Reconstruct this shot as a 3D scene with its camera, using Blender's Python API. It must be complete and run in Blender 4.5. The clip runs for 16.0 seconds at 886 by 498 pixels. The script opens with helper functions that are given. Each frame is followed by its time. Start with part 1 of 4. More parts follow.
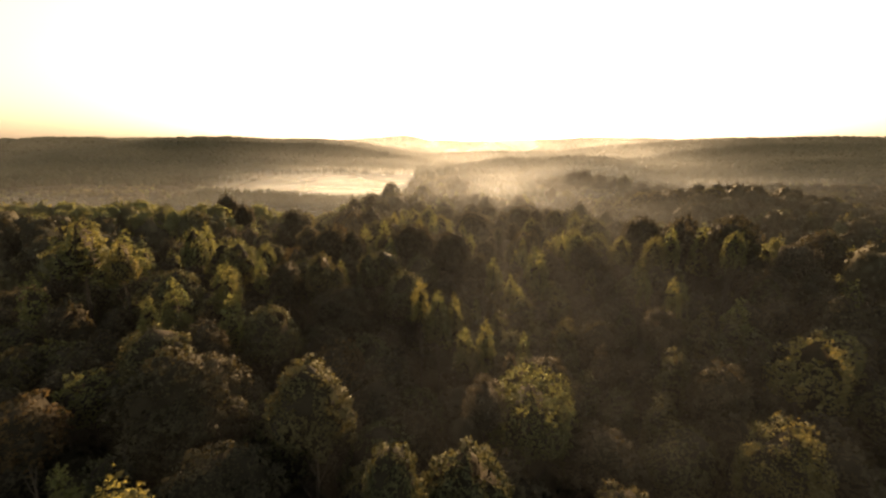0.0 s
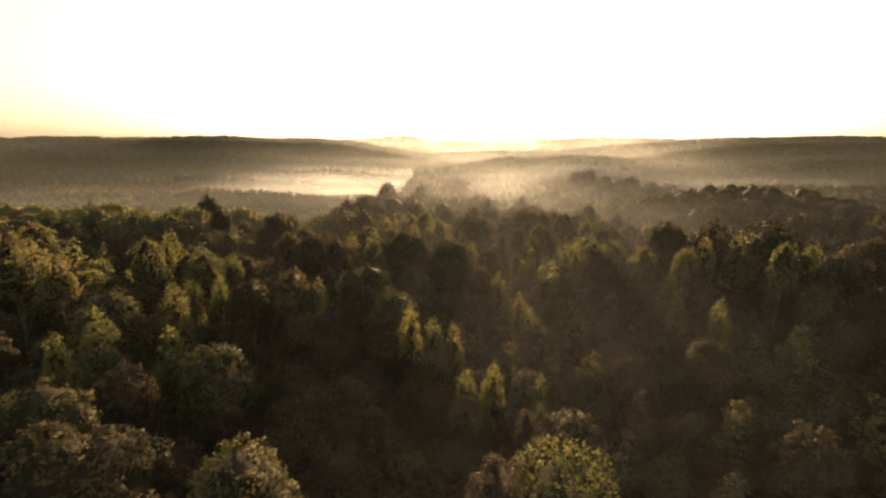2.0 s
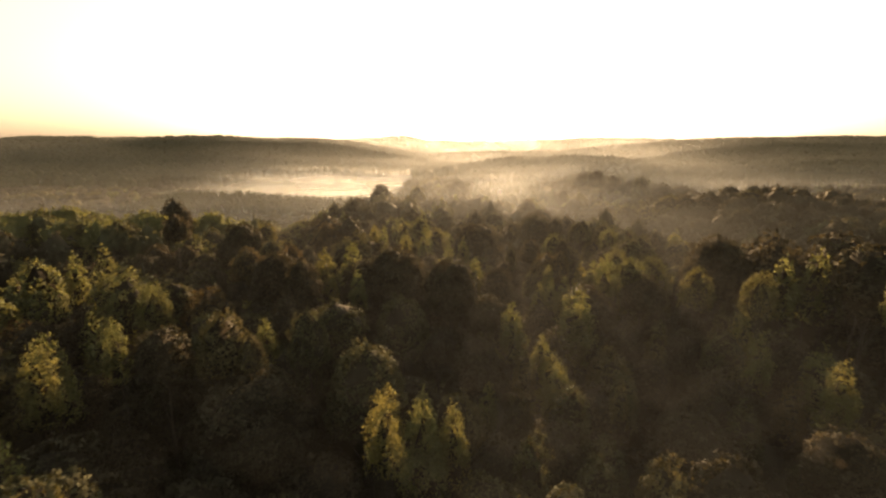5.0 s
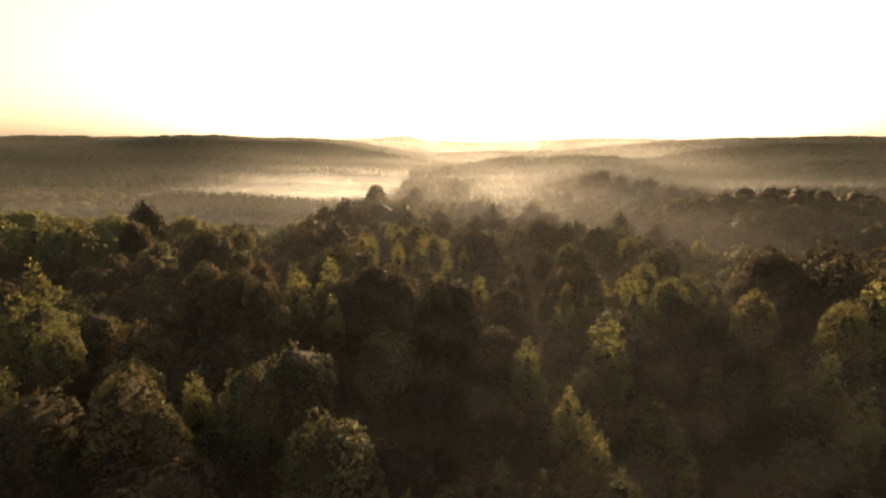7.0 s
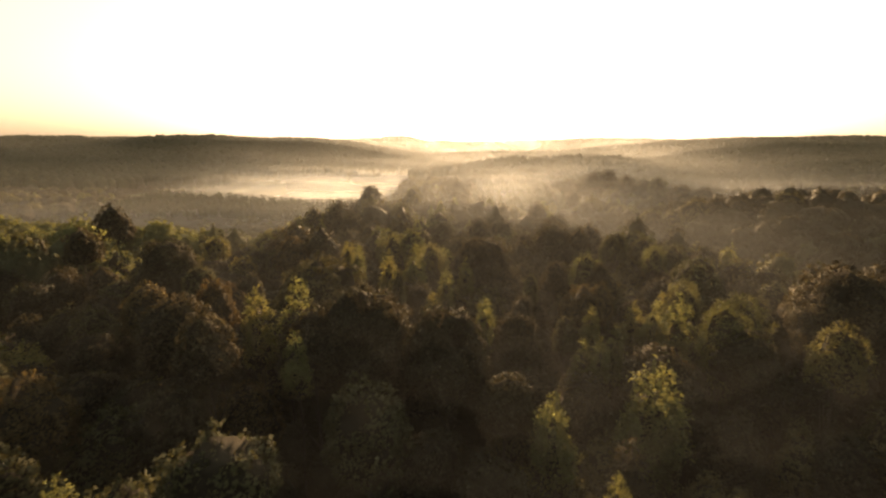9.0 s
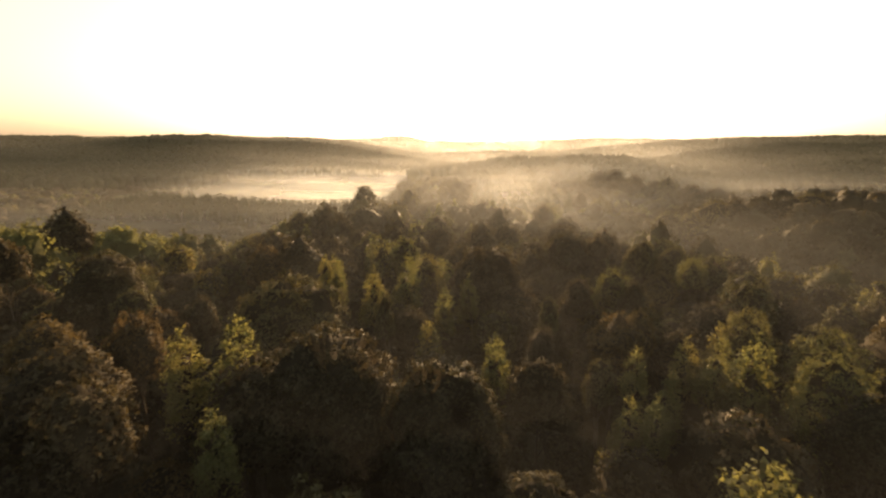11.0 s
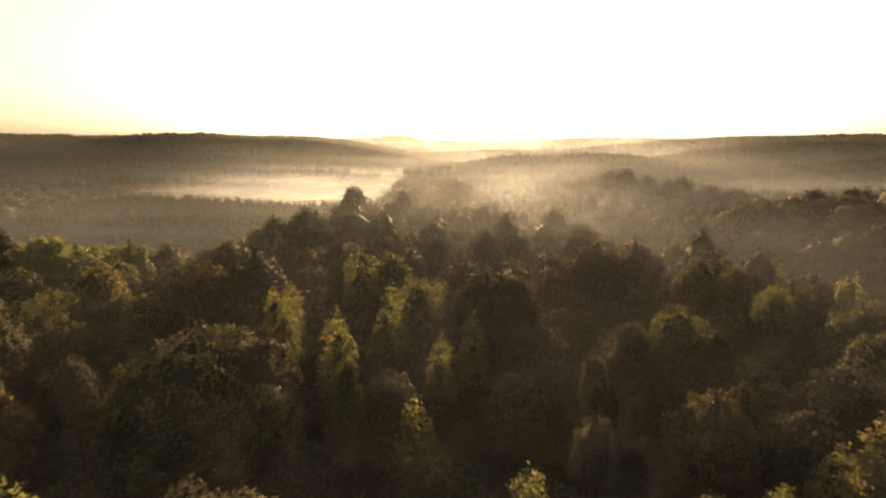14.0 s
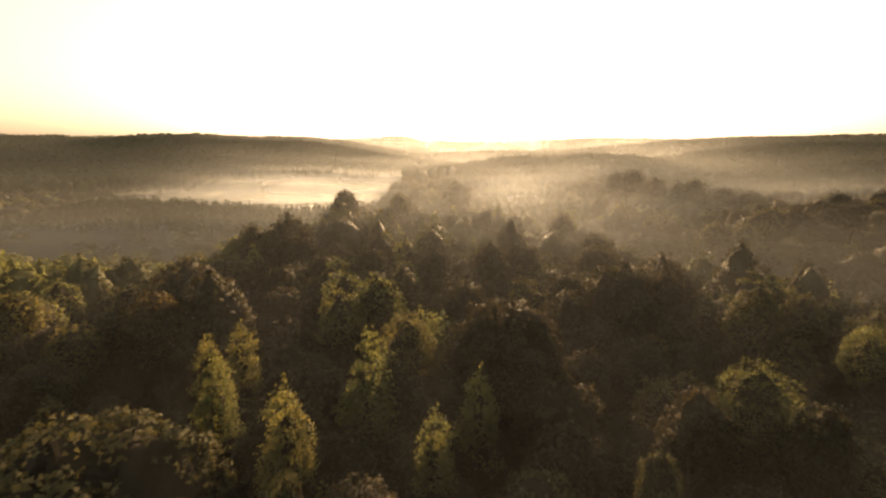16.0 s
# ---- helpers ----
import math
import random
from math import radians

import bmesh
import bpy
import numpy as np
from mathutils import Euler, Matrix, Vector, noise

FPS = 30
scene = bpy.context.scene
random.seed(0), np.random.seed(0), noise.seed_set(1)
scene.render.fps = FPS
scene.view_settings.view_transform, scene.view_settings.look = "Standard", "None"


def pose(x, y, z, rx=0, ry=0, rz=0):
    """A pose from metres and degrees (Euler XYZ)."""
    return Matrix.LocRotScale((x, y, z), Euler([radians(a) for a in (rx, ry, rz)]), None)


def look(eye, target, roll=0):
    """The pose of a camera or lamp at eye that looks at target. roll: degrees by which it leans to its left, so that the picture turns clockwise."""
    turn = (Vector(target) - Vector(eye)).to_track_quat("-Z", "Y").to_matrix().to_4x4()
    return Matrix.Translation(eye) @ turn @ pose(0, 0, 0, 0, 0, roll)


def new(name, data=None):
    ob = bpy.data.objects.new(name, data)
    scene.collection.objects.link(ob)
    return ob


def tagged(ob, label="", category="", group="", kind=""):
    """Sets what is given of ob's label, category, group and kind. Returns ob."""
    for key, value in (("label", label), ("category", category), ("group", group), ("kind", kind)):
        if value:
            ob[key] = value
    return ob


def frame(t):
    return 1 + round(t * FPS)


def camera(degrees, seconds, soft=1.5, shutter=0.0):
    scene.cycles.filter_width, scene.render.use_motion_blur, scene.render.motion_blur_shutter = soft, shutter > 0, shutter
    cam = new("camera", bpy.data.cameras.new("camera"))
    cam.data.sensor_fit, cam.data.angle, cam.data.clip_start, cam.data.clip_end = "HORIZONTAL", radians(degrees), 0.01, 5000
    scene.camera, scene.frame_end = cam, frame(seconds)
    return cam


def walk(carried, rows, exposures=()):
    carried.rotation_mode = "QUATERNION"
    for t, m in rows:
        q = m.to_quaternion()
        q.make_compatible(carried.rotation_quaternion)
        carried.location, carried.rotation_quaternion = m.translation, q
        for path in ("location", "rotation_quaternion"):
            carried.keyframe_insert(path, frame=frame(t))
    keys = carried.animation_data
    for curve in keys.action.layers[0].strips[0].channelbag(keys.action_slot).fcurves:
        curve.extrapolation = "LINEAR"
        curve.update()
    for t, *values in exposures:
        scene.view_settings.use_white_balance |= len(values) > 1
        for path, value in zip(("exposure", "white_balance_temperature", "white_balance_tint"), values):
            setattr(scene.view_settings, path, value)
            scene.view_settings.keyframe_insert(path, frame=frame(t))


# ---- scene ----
cam = camera(87.1, 16.0, soft=2.35, shutter=0.5)
METRES, EYE, TILT, LEAN, TURN = 100.0, 40.0, -13.0, 0.0, 0.0
ROWS = [
    (0.0, 0.0, 0.0, 0.0, 0.0, 0.0, -0.0),
    (0.5, 0.001, 0.0297, 0.0049, -0.01, 0.0, 0.02),
    (1.0, 0.0021, 0.0625, 0.0102, -0.01, 0.01, -0.01),
    (1.5, 0.0028, 0.0923, 0.0149, -0.03, 0.01, 0.0),
    (2.0, 0.0038, 0.1251, 0.0201, -0.05, 0.01, -0.01),
    (2.5, 0.0046, 0.1547, 0.0253, -0.05, 0.01, 0.02),
    (3.0, 0.0055, 0.1873, 0.0309, -0.07, 0.01, 0.02),
    (3.5, 0.006, 0.2136, 0.0356, -0.09, 0.02, 0.0),
    (4.0, 0.0068, 0.2461, 0.041, -0.1, 0.02, 0.02),
    (6.5, 0.0105, 0.4058, 0.0661, -0.18, 0.1, -0.05),
    (7.0, 0.0113, 0.4388, 0.0718, -0.2, 0.09, -0.04),
    (7.5, 0.0119, 0.4682, 0.0768, -0.21, 0.08, -0.02),
    (8.0, 0.0127, 0.4976, 0.0814, -0.21, 0.08, -0.01),
    (10.5, 0.0167, 0.6553, 0.1042, -0.22, 0.16, 0.01),
    (11.0, 0.0174, 0.6882, 0.1094, -0.24, 0.15, 0.02),
    (11.5, 0.018, 0.7171, 0.1142, -0.27, 0.13, 0.03),
    (12.0, 0.0186, 0.7493, 0.1196, -0.3, 0.12, 0.01),
    (12.5, 0.0195, 0.7777, 0.1243, -0.31, 0.11, 0.05),
    (13.0, 0.0203, 0.8069, 0.1289, -0.31, 0.1, 0.03),
    (13.5, 0.021, 0.8354, 0.1334, -0.32, 0.1, 0.06),
    (14.0, 0.0217, 0.8674, 0.1385, -0.34, 0.09, 0.03),
    (14.5, 0.0224, 0.8963, 0.1431, -0.37, 0.09, 0.04),
    (15.0, 0.0233, 0.9284, 0.1483, -0.37, 0.09, 0.06),
    (15.5, 0.0243, 0.9568, 0.1544, -0.38, 0.1, 0.05),
    (16.0, 0.0254, 0.9861, 0.1625, -0.41, 0.18, 0.07),
]
walk(cam, [(t, pose(0, 0, EYE, TILT, LEAN, TURN) @ pose(METRES * x, METRES * y, METRES * z, 90 + pitch, roll, yaw)) for t, x, y, z, yaw, pitch, roll in ROWS],
     [(0.0, 1.58, 8200, 12), (6.0, 1.50, 8200, 12), (16.0, 1.44, 8200, 12)])
# ---------------------------------------------------------------- world, sun
SUN_AZIMUTH, SUN_HEIGHT = 6.0, 5.0          # degrees to the right of +y, degrees above the horizon

world = bpy.data.worlds.new("dawn_sky")
scene.world = world
world.use_nodes = True
wn = world.node_tree.nodes
sky = wn.new("ShaderNodeTexSky")
sky.sky_type = "NISHITA"
sky.sun_disc = False
sky.sun_elevation = radians(SUN_HEIGHT)
sky.sun_rotation = radians(SUN_AZIMUTH)
sky.altitude = 200.0
sky.air_density = 1.0
sky.dust_density = 3.0
sky.ozone_density = 1.0
wn["Background"].inputs["Strength"].default_value = 0.15
pale = wn.new("ShaderNodeHueSaturation")
pale.inputs["Saturation"].default_value = 0.55
world.node_tree.links.new(sky.outputs["Color"], pale.inputs["Color"])
world.node_tree.links.new(pale.outputs["Color"], wn["Background"].inputs["Color"])
scene.cycles.transparent_max_bounces = 80

sun_data = bpy.data.lights.new("sun", "SUN")
sun_data.energy = 4.4
sun_data.angle = radians(1.5)
sun_data.color = (1.0, 0.73, 0.47)
sun = new("sun", sun_data)
az, el = radians(SUN_AZIMUTH), radians(SUN_HEIGHT)
sun_way = Vector((math.sin(az) * math.cos(el), math.cos(az) * math.cos(el), math.sin(el)))
sun.matrix_world = look(sun_way * 900.0, (0, 0, 0))


# ---------------------------------------------------------------- materials
def node_material(name):
    m = bpy.data.materials.new(name)
    m.use_nodes = True
    m.node_tree.nodes.clear()
    return m, m.node_tree.nodes, m.node_tree.links


def leaf_material(name, dark, light, accent, clear=0.4, patch=0.11, relief=1.0):
    """Foliage: leaf-to-leaf, bough-to-bough and tree-to-tree colour, gloss, and light through the blades."""
    m, n, l = node_material(name)
    geo = n.new("ShaderNodeNewGeometry")
    info = n.new("ShaderNodeObjectInfo")
    bough = n.new("ShaderNodeTexNoise")
    bough.inputs["Scale"].default_value = 0.55
    bough.inputs["Detail"].default_value = 3.0
    l.new(geo.outputs["Position"], bough.inputs["Vector"])
    stand = n.new("ShaderNodeTexNoise")
    stand.inputs["Scale"].default_value = patch
    stand.inputs["Detail"].default_value = 1.0
    l.new(geo.outputs["Position"], stand.inputs["Vector"])
    mix1 = n.new("ShaderNodeMix")
    mix1.data_type = "RGBA"
    mix1.inputs["A"].default_value = (*dark, 1)
    mix1.inputs["B"].default_value = (*light, 1)
    add = n.new("ShaderNodeMath")
    add.operation = "ADD"
    leafy = n.new("ShaderNodeMath")
    leafy.operation = "MULTIPLY"
    leafy.inputs[1].default_value = 0.36
    l.new(geo.outputs["Random Per Island"], leafy.inputs[0])
    l.new(leafy.outputs[0], add.inputs[0])
    l.new(bough.outputs["Fac"], add.inputs[1])
    fine = n.new("ShaderNodeTexNoise")
    fine.inputs["Scale"].default_value = 3.4
    fine.inputs["Detail"].default_value = 4.0
    fine.inputs["Roughness"].default_value = 0.65
    l.new(geo.outputs["Position"], fine.inputs["Vector"])
    mottle = n.new("ShaderNodeMapRange")
    mottle.inputs["From Min"].default_value = 0.35
    mottle.inputs["From Max"].default_value = 0.65
    mottle.inputs["To Min"].default_value = -0.14
    mottle.inputs["To Max"].default_value = 0.14
    l.new(fine.outputs["Fac"], mottle.inputs["Value"])
    add3 = n.new("ShaderNodeMath")
    add3.operation = "ADD"
    l.new(add.outputs[0], add3.inputs[0])
    l.new(mottle.outputs["Result"], add3.inputs[1])
    half = n.new("ShaderNodeMapRange")
    half.inputs["From Min"].default_value = 0.3
    half.inputs["From Max"].default_value = 1.15
    l.new(add3.outputs[0], half.inputs["Value"])
    l.new(half.outputs["Result"], mix1.inputs["Factor"])
    mix2 = n.new("ShaderNodeMix")
    mix2.data_type = "RGBA"
    mix2.inputs["B"].default_value = (*accent, 1)
    l.new(mix1.outputs["Result"], mix2.inputs["A"])
    rng = n.new("ShaderNodeMapRange")
    rng.inputs["From Min"].default_value = 0.9
    rng.inputs["From Max"].default_value = 1.5
    add2 = n.new("ShaderNodeMath")
    add2.operation = "ADD"
    l.new(info.outputs["Random"], add2.inputs[0])
    l.new(stand.outputs["Fac"], add2.inputs[1])
    l.new(add2.outputs[0], rng.inputs["Value"])
    l.new(rng.outputs["Result"], mix2.inputs["Factor"])
    bsdf = n.new("ShaderNodeBsdfPrincipled")
    bsdf.inputs["Roughness"].default_value = 0.75
    bsdf.inputs["Specular IOR Level"].default_value = 0.05
    l.new(mix2.outputs["Result"], bsdf.inputs["Base Color"])
    bump = n.new("ShaderNodeBump")
    bump.inputs["Strength"].default_value = 0.6 * relief
    bump.inputs["Distance"].default_value = 0.16
    l.new(fine.outputs["Fac"], bump.inputs["Height"])
    l.new(bump.outputs["Normal"], bsdf.inputs["Normal"])
    thin = n.new("ShaderNodeBsdfTranslucent")
    bright = n.new("ShaderNodeMix")
    bright.data_type = "RGBA"
    bright.blend_type = "MULTIPLY"
    bright.inputs["Factor"].default_value = 1.0
    bright.inputs["B"].default_value = (1.40, 1.30, 0.90, 1)
    l.new(mix2.outputs["Result"], bright.inputs["A"])
    l.new(bright.outputs["Result"], thin.inputs["Color"])
    both = n.new("ShaderNodeMixShader")
    both.inputs["Fac"].default_value = clear
    l.new(bsdf.outputs["BSDF"], both.inputs[1])
    l.new(thin.outputs["BSDF"], both.inputs[2])
    out = n.new("ShaderNodeOutputMaterial")
    l.new(both.outputs[0], out.inputs["Surface"])
    return m


def bark_material(name, a, b):
    m, n, l = node_material(name)
    tex = n.new("ShaderNodeTexNoise")
    tex.inputs["Scale"].default_value = 6.0
    tex.inputs["Detail"].default_value = 6.0
    coord = n.new("ShaderNodeTexCoord")
    mapping = n.new("ShaderNodeMapping")
    mapping.inputs["Scale"].default_value = (3, 3, 0.5)
    l.new(coord.outputs["Object"], mapping.inputs["Vector"])
    l.new(mapping.outputs["Vector"], tex.inputs["Vector"])
    ramp = n.new("ShaderNodeMix")
    ramp.data_type = "RGBA"
    ramp.inputs["A"].default_value = (*a, 1)
    ramp.inputs["B"].default_value = (*b, 1)
    l.new(tex.outputs["Fac"], ramp.inputs["Factor"])
    bsdf = n.new("ShaderNodeBsdfPrincipled")
    bsdf.inputs["Roughness"].default_value = 0.9
    bsdf.inputs["Specular IOR Level"].default_value = 0.05
    l.new(ramp.outputs["Result"], bsdf.inputs["Base Color"])
    bump = n.new("ShaderNodeBump")
    bump.inputs["Distance"].default_value = 0.05
    l.new(tex.outputs["Fac"], bump.inputs["Height"])
    l.new(bump.outputs["Normal"], bsdf.inputs["Normal"])
    out = n.new("ShaderNodeOutputMaterial")
    l.new(bsdf.outputs["BSDF"], out.inputs["Surface"])
    return m


def ground_material():
    """Leaf litter and low scrub under the trees, straw-coloured grass in patches on the open valley floor."""
    m, n, l = node_material("forest_floor")
    geo = n.new("ShaderNodeNewGeometry")
    fine = n.new("ShaderNodeTexNoise")
    fine.inputs["Scale"].default_value = 0.9
    fine.inputs["Detail"].default_value = 8.0
    wide = n.new("ShaderNodeTexNoise")
    wide.inputs["Scale"].default_value = 0.02
    wide.inputs["Detail"].default_value = 3.0
    l.new(geo.outputs["Position"], fine.inputs["Vector"])
    l.new(geo.outputs["Position"], wide.inputs["Vector"])
    litter = n.new("ShaderNodeMix")
    litter.data_type = "RGBA"
    litter.inputs["A"].default_value = (0.030, 0.026, 0.014, 1)
    litter.inputs["B"].default_value = (0.085, 0.070, 0.035, 1)
    l.new(fine.outputs["Fac"], litter.inputs["Factor"])
    grass = n.new("ShaderNodeMix")
    grass.data_type = "RGBA"
    grass.inputs["B"].default_value = (0.16, 0.15, 0.065, 1)
    step = n.new("ShaderNodeMapRange")
    step.inputs["From Min"].default_value = 0.48
    step.inputs["From Max"].default_value = 0.62
    l.new(wide.outputs["Fac"], step.inputs["Value"])
    l.new(step.outputs["Result"], grass.inputs["Factor"])
    l.new(litter.outputs["Result"], grass.inputs["A"])
    bsdf = n.new("ShaderNodeBsdfPrincipled")
    bsdf.inputs["Roughness"].default_value = 0.95
    bsdf.inputs["Specular IOR Level"].default_value = 0.1
    l.new(grass.outputs["Result"], bsdf.inputs["Base Color"])
    bump = n.new("ShaderNodeBump")
    bump.inputs["Distance"].default_value = 0.4
    l.new(fine.outputs["Fac"], bump.inputs["Height"])
    l.new(bump.outputs["Normal"], bsdf.inputs["Normal"])
    out = n.new("ShaderNodeOutputMaterial")
    l.new(bsdf.outputs["BSDF"], out.inputs["Surface"])
    return m


def mist_material(name, thick, low, high, axis, spread, side, grain=0.02, stretch=0.35):
    """Thin mist: see-through droplets that pass on the sun's light. thick: opacity at its densest; it thins out
    from height low to high, and to the share side beyond spread metres from its axis."""
    m, n, l = node_material(name)
    geo = n.new("ShaderNodeNewGeometry")
    sep = n.new("ShaderNodeSeparateXYZ")
    l.new(geo.outputs["Position"], sep.inputs[0])

    def math_node(kind, a, b=None):
        k = n.new("ShaderNodeMath")
        k.operation = kind
        for i, v in enumerate((a, b)):
            if v is None:
                continue
            if isinstance(v, (int, float)):
                k.inputs[i].default_value = v
            else:
                l.new(v, k.inputs[i])
        return k.outputs[0]

    mapping = n.new("ShaderNodeMapping")
    mapping.inputs["Scale"].default_value = (stretch, stretch, 1.0)
    l.new(geo.outputs["Position"], mapping.inputs["Vector"])
    tex = n.new("ShaderNodeTexNoise")
    tex.inputs["Scale"].default_value = grain
    tex.inputs["Detail"].default_value = 5.0
    tex.inputs["Distortion"].default_value = 0.6
    l.new(mapping.outputs["Vector"], tex.inputs["Vector"])
    wisps = n.new("ShaderNodeMapRange")
    wisps.inputs["From Min"].default_value = 0.3
    wisps.inputs["From Max"].default_value = 0.75
    wisps.inputs["To Min"].default_value = 0.35
    wisps.inputs["To Max"].default_value = 1.35
    l.new(tex.outputs["Fac"], wisps.inputs["Value"])
    fall = n.new("ShaderNodeMapRange")
    fall.interpolation_type = "SMOOTHSTEP"
    fall.inputs["From Min"].default_value = low
    fall.inputs["From Max"].default_value = high
    fall.inputs["To Min"].default_value = 1.0
    fall.inputs["To Max"].default_value = 0.0
    l.new(sep.outputs["Z"], fall.inputs["Value"])
    # denser near the axis; set on the sun's line, this imitates glow
    off = math_node("DIVIDE", math_node("SUBTRACT", sep.outputs["X"], axis), spread)
    inner = math_node("MAXIMUM", math_node("SUBTRACT", 1.0, math_node("MULTIPLY", off, off)), 0.0)
    across = math_node("ADD", side, math_node("MULTIPLY", math_node("MULTIPLY", inner, inner), 1.0 - side))
    dens = math_node("MULTIPLY", math_node("MULTIPLY", wisps.outputs["Result"], fall.outputs["Result"]), across)
    fac = math_node("MINIMUM", math_node("MULTIPLY", dens, 0.74 * thick), 0.97)
    clear = n.new("ShaderNodeBsdfTransparent")
    fog = n.new("ShaderNodeBsdfTranslucent")
    fog.inputs["Color"].default_value = (0.92, 0.935, 0.92, 1)
    back = n.new("ShaderNodeBsdfDiffuse")
    back.inputs["Color"].default_value = (0.9, 0.9, 0.9, 1)
    two = n.new("ShaderNodeMixShader")
    two.inputs["Fac"].default_value = 0.15
    l.new(fog.outputs[0], two.inputs[1])
    l.new(back.outputs[0], two.inputs[2])
    mix = n.new("ShaderNodeMixShader")
    l.new(fac, mix.inputs["Fac"])
    l.new(clear.outputs[0], mix.inputs[1])
    l.new(two.outputs[0], mix.inputs[2])
    out = n.new("ShaderNodeOutputMaterial")
    l.new(mix.outputs[0], out.inputs["Surface"])
    return m


LEAF = {
    "oak": leaf_material("oak_leaves", (0.039, 0.035, 0.023), (0.078, 0.070, 0.043), (0.074, 0.060, 0.038), 0.25),
    "poplar": leaf_material("poplar_leaves", (0.090, 0.097, 0.044), (0.180, 0.178, 0.080), (0.165, 0.148, 0.062), 0.50),
    "tulip": leaf_material("tulip_leaves", (0.078, 0.083, 0.039), (0.150, 0.147, 0.068), (0.140, 0.122, 0.054), 0.42),
    "olive": leaf_material("olive_leaves", (0.056, 0.056, 0.030), (0.114, 0.108, 0.058), (0.105, 0.088, 0.042), 0.27),
    "rust": leaf_material("rust_leaves", (0.062, 0.046, 0.026), (0.115, 0.080, 0.042), (0.098, 0.078, 0.040), 0.36),
    "grey": leaf_material("faded_leaves", (0.060, 0.050, 0.036), (0.125, 0.106, 0.076), (0.090, 0.070, 0.046), 0.2),
    "woods": leaf_material("far_leaves", (0.052, 0.050, 0.026), (0.072, 0.068, 0.034), (0.066, 0.058, 0.032), 0.10, 0.03, 0.0),
    "pine": leaf_material("pine_needles", (0.030, 0.036, 0.018), (0.064, 0.070, 0.032), (0.060, 0.056, 0.028), 0.15),
}
BARK = bark_material("grey_bark", (0.04, 0.032, 0.023), (0.11, 0.088, 0.064))
# near-black twig colour that also paints the shade inside the crowns
INNER_SHADE = bark_material("twigs_and_inner_shade", (0.022, 0.018, 0.012), (0.045, 0.037, 0.024))
GROUND = ground_material()


# ---------------------------------------------------------------- the lie of the land
def ease(a, b, v):
    t = np.clip((np.asarray(v, float) - a) / (b - a), 0, 1)
    return t * t * (3 - 2 * t)


def bell(x, y, cx, cy, sx, sy):
    return np.exp(-((x - cx) / sx) ** 2 - ((y - cy) / sy) ** 2)


def land(x, y):
    """Height of the ground: a wooded spur that the camera flies along, a valley round its end, ridges beyond."""
    x, y = np.asarray(x, float), np.asarray(y, float)
    roll = 1.6 * np.sin(x * 0.021 + 1.3) * np.cos(y * 0.017) + 0.9 * np.sin(x * 0.05 + y * 0.043)
    valley = -8.5 + roll
    left = 1 - ease(160, 215, y) * (1 - ease(-62, -34, x))
    edge = np.interp(y, [80, 130, 180, 240, 300], [115, 66, 42, 24, 16])
    right = 1 - ease(edge, edge + 34, x)
    spur = left * right * (1 - ease(252, 310, y))
    h = valley * (1 - spur) + (1.2 + 0.5 * roll - 2.6 * ease(172, 235, y)) * spur
    h = h + 13 * bell(x, y, 150, 245, 60, 55) + 9 * bell(x, y, 105, 365, 45, 40)
    h = h + 9 * bell(x, y, 45, 510, 75, 80) + 7 * bell(x, y, 67, 288, 22, 24)
    h = h + 6 * bell(x, y, -190, 330, 90, 60) + 15 * bell(x, y, 150, 560, 110, 45)
    west = 39 * ease(560, 900, y + 0.12 * x) * (1 - ease(-330, 60, x))
    east = 40 * ease(520, 1130, y + 0.15 * x) * ease(110, 720, x)
    far = 30 * ease(900, 1900, y) * (1 - (1 - ease(-330, 60, x)) * ease(560, 900, y)) * (1 - ease(110, 720, x))
    behind = 6 * ease(40, 400, -y)
    rough = 4.0 * np.sin(x * 0.0071 + 0.6) * np.sin(y * 0.0049 + 1.0) + 2.2 * np.sin(x * 0.019 + 2.0 + y * 0.003)
    h = h + np.maximum(west, far) + east + behind + rough * ease(450, 800, np.hypot(x, y))
    h = h + 34 * bell(x, y, -250, 3300, 330, 300) + 16 * bell(x, y, 900, 2800, 500, 300)
    return h


def quick_mesh(name, verts, tris=None, quads=None, smooth=False, normals=None):
    """A mesh from arrays of corners, triangles and four-sided faces, with soft normals where they are given."""
    me = bpy.data.meshes.new(name)
    tris = np.zeros((0, 3), int) if tris is None else np.asarray(tris, int)
    quads = np.zeros((0, 4), int) if quads is None else np.asarray(quads, int)
    me.vertices.add(len(verts))
    me.vertices.foreach_set("co", np.asarray(verts, np.float32).ravel())
    loops = np.concatenate([tris.ravel(), quads.ravel()]).astype(np.int32)
    me.loops.add(len(loops))
    me.loops.foreach_set("vertex_index", loops)
    me.polygons.add(len(tris) + len(quads))
    starts = np.concatenate([np.arange(len(tris)) * 3, len(tris) * 3 + np.arange(len(quads)) * 4]).astype(np.int32)
    me.polygons.foreach_set("loop_start", starts)
    me.update(calc_edges=True)
    if smooth:
        me.polygons.foreach_set("use_smooth", np.ones(len(me.polygons), bool))
    me.validate()
    if normals is not None:
        me.polygons.foreach_set("use_smooth", np.ones(len(me.polygons), bool))
        soft = me.attributes.new("custom_normal", "FLOAT_VECTOR", "POINT")
        soft.data.foreach_set("vector", np.asarray(normals, np.float32).ravel())
    return me


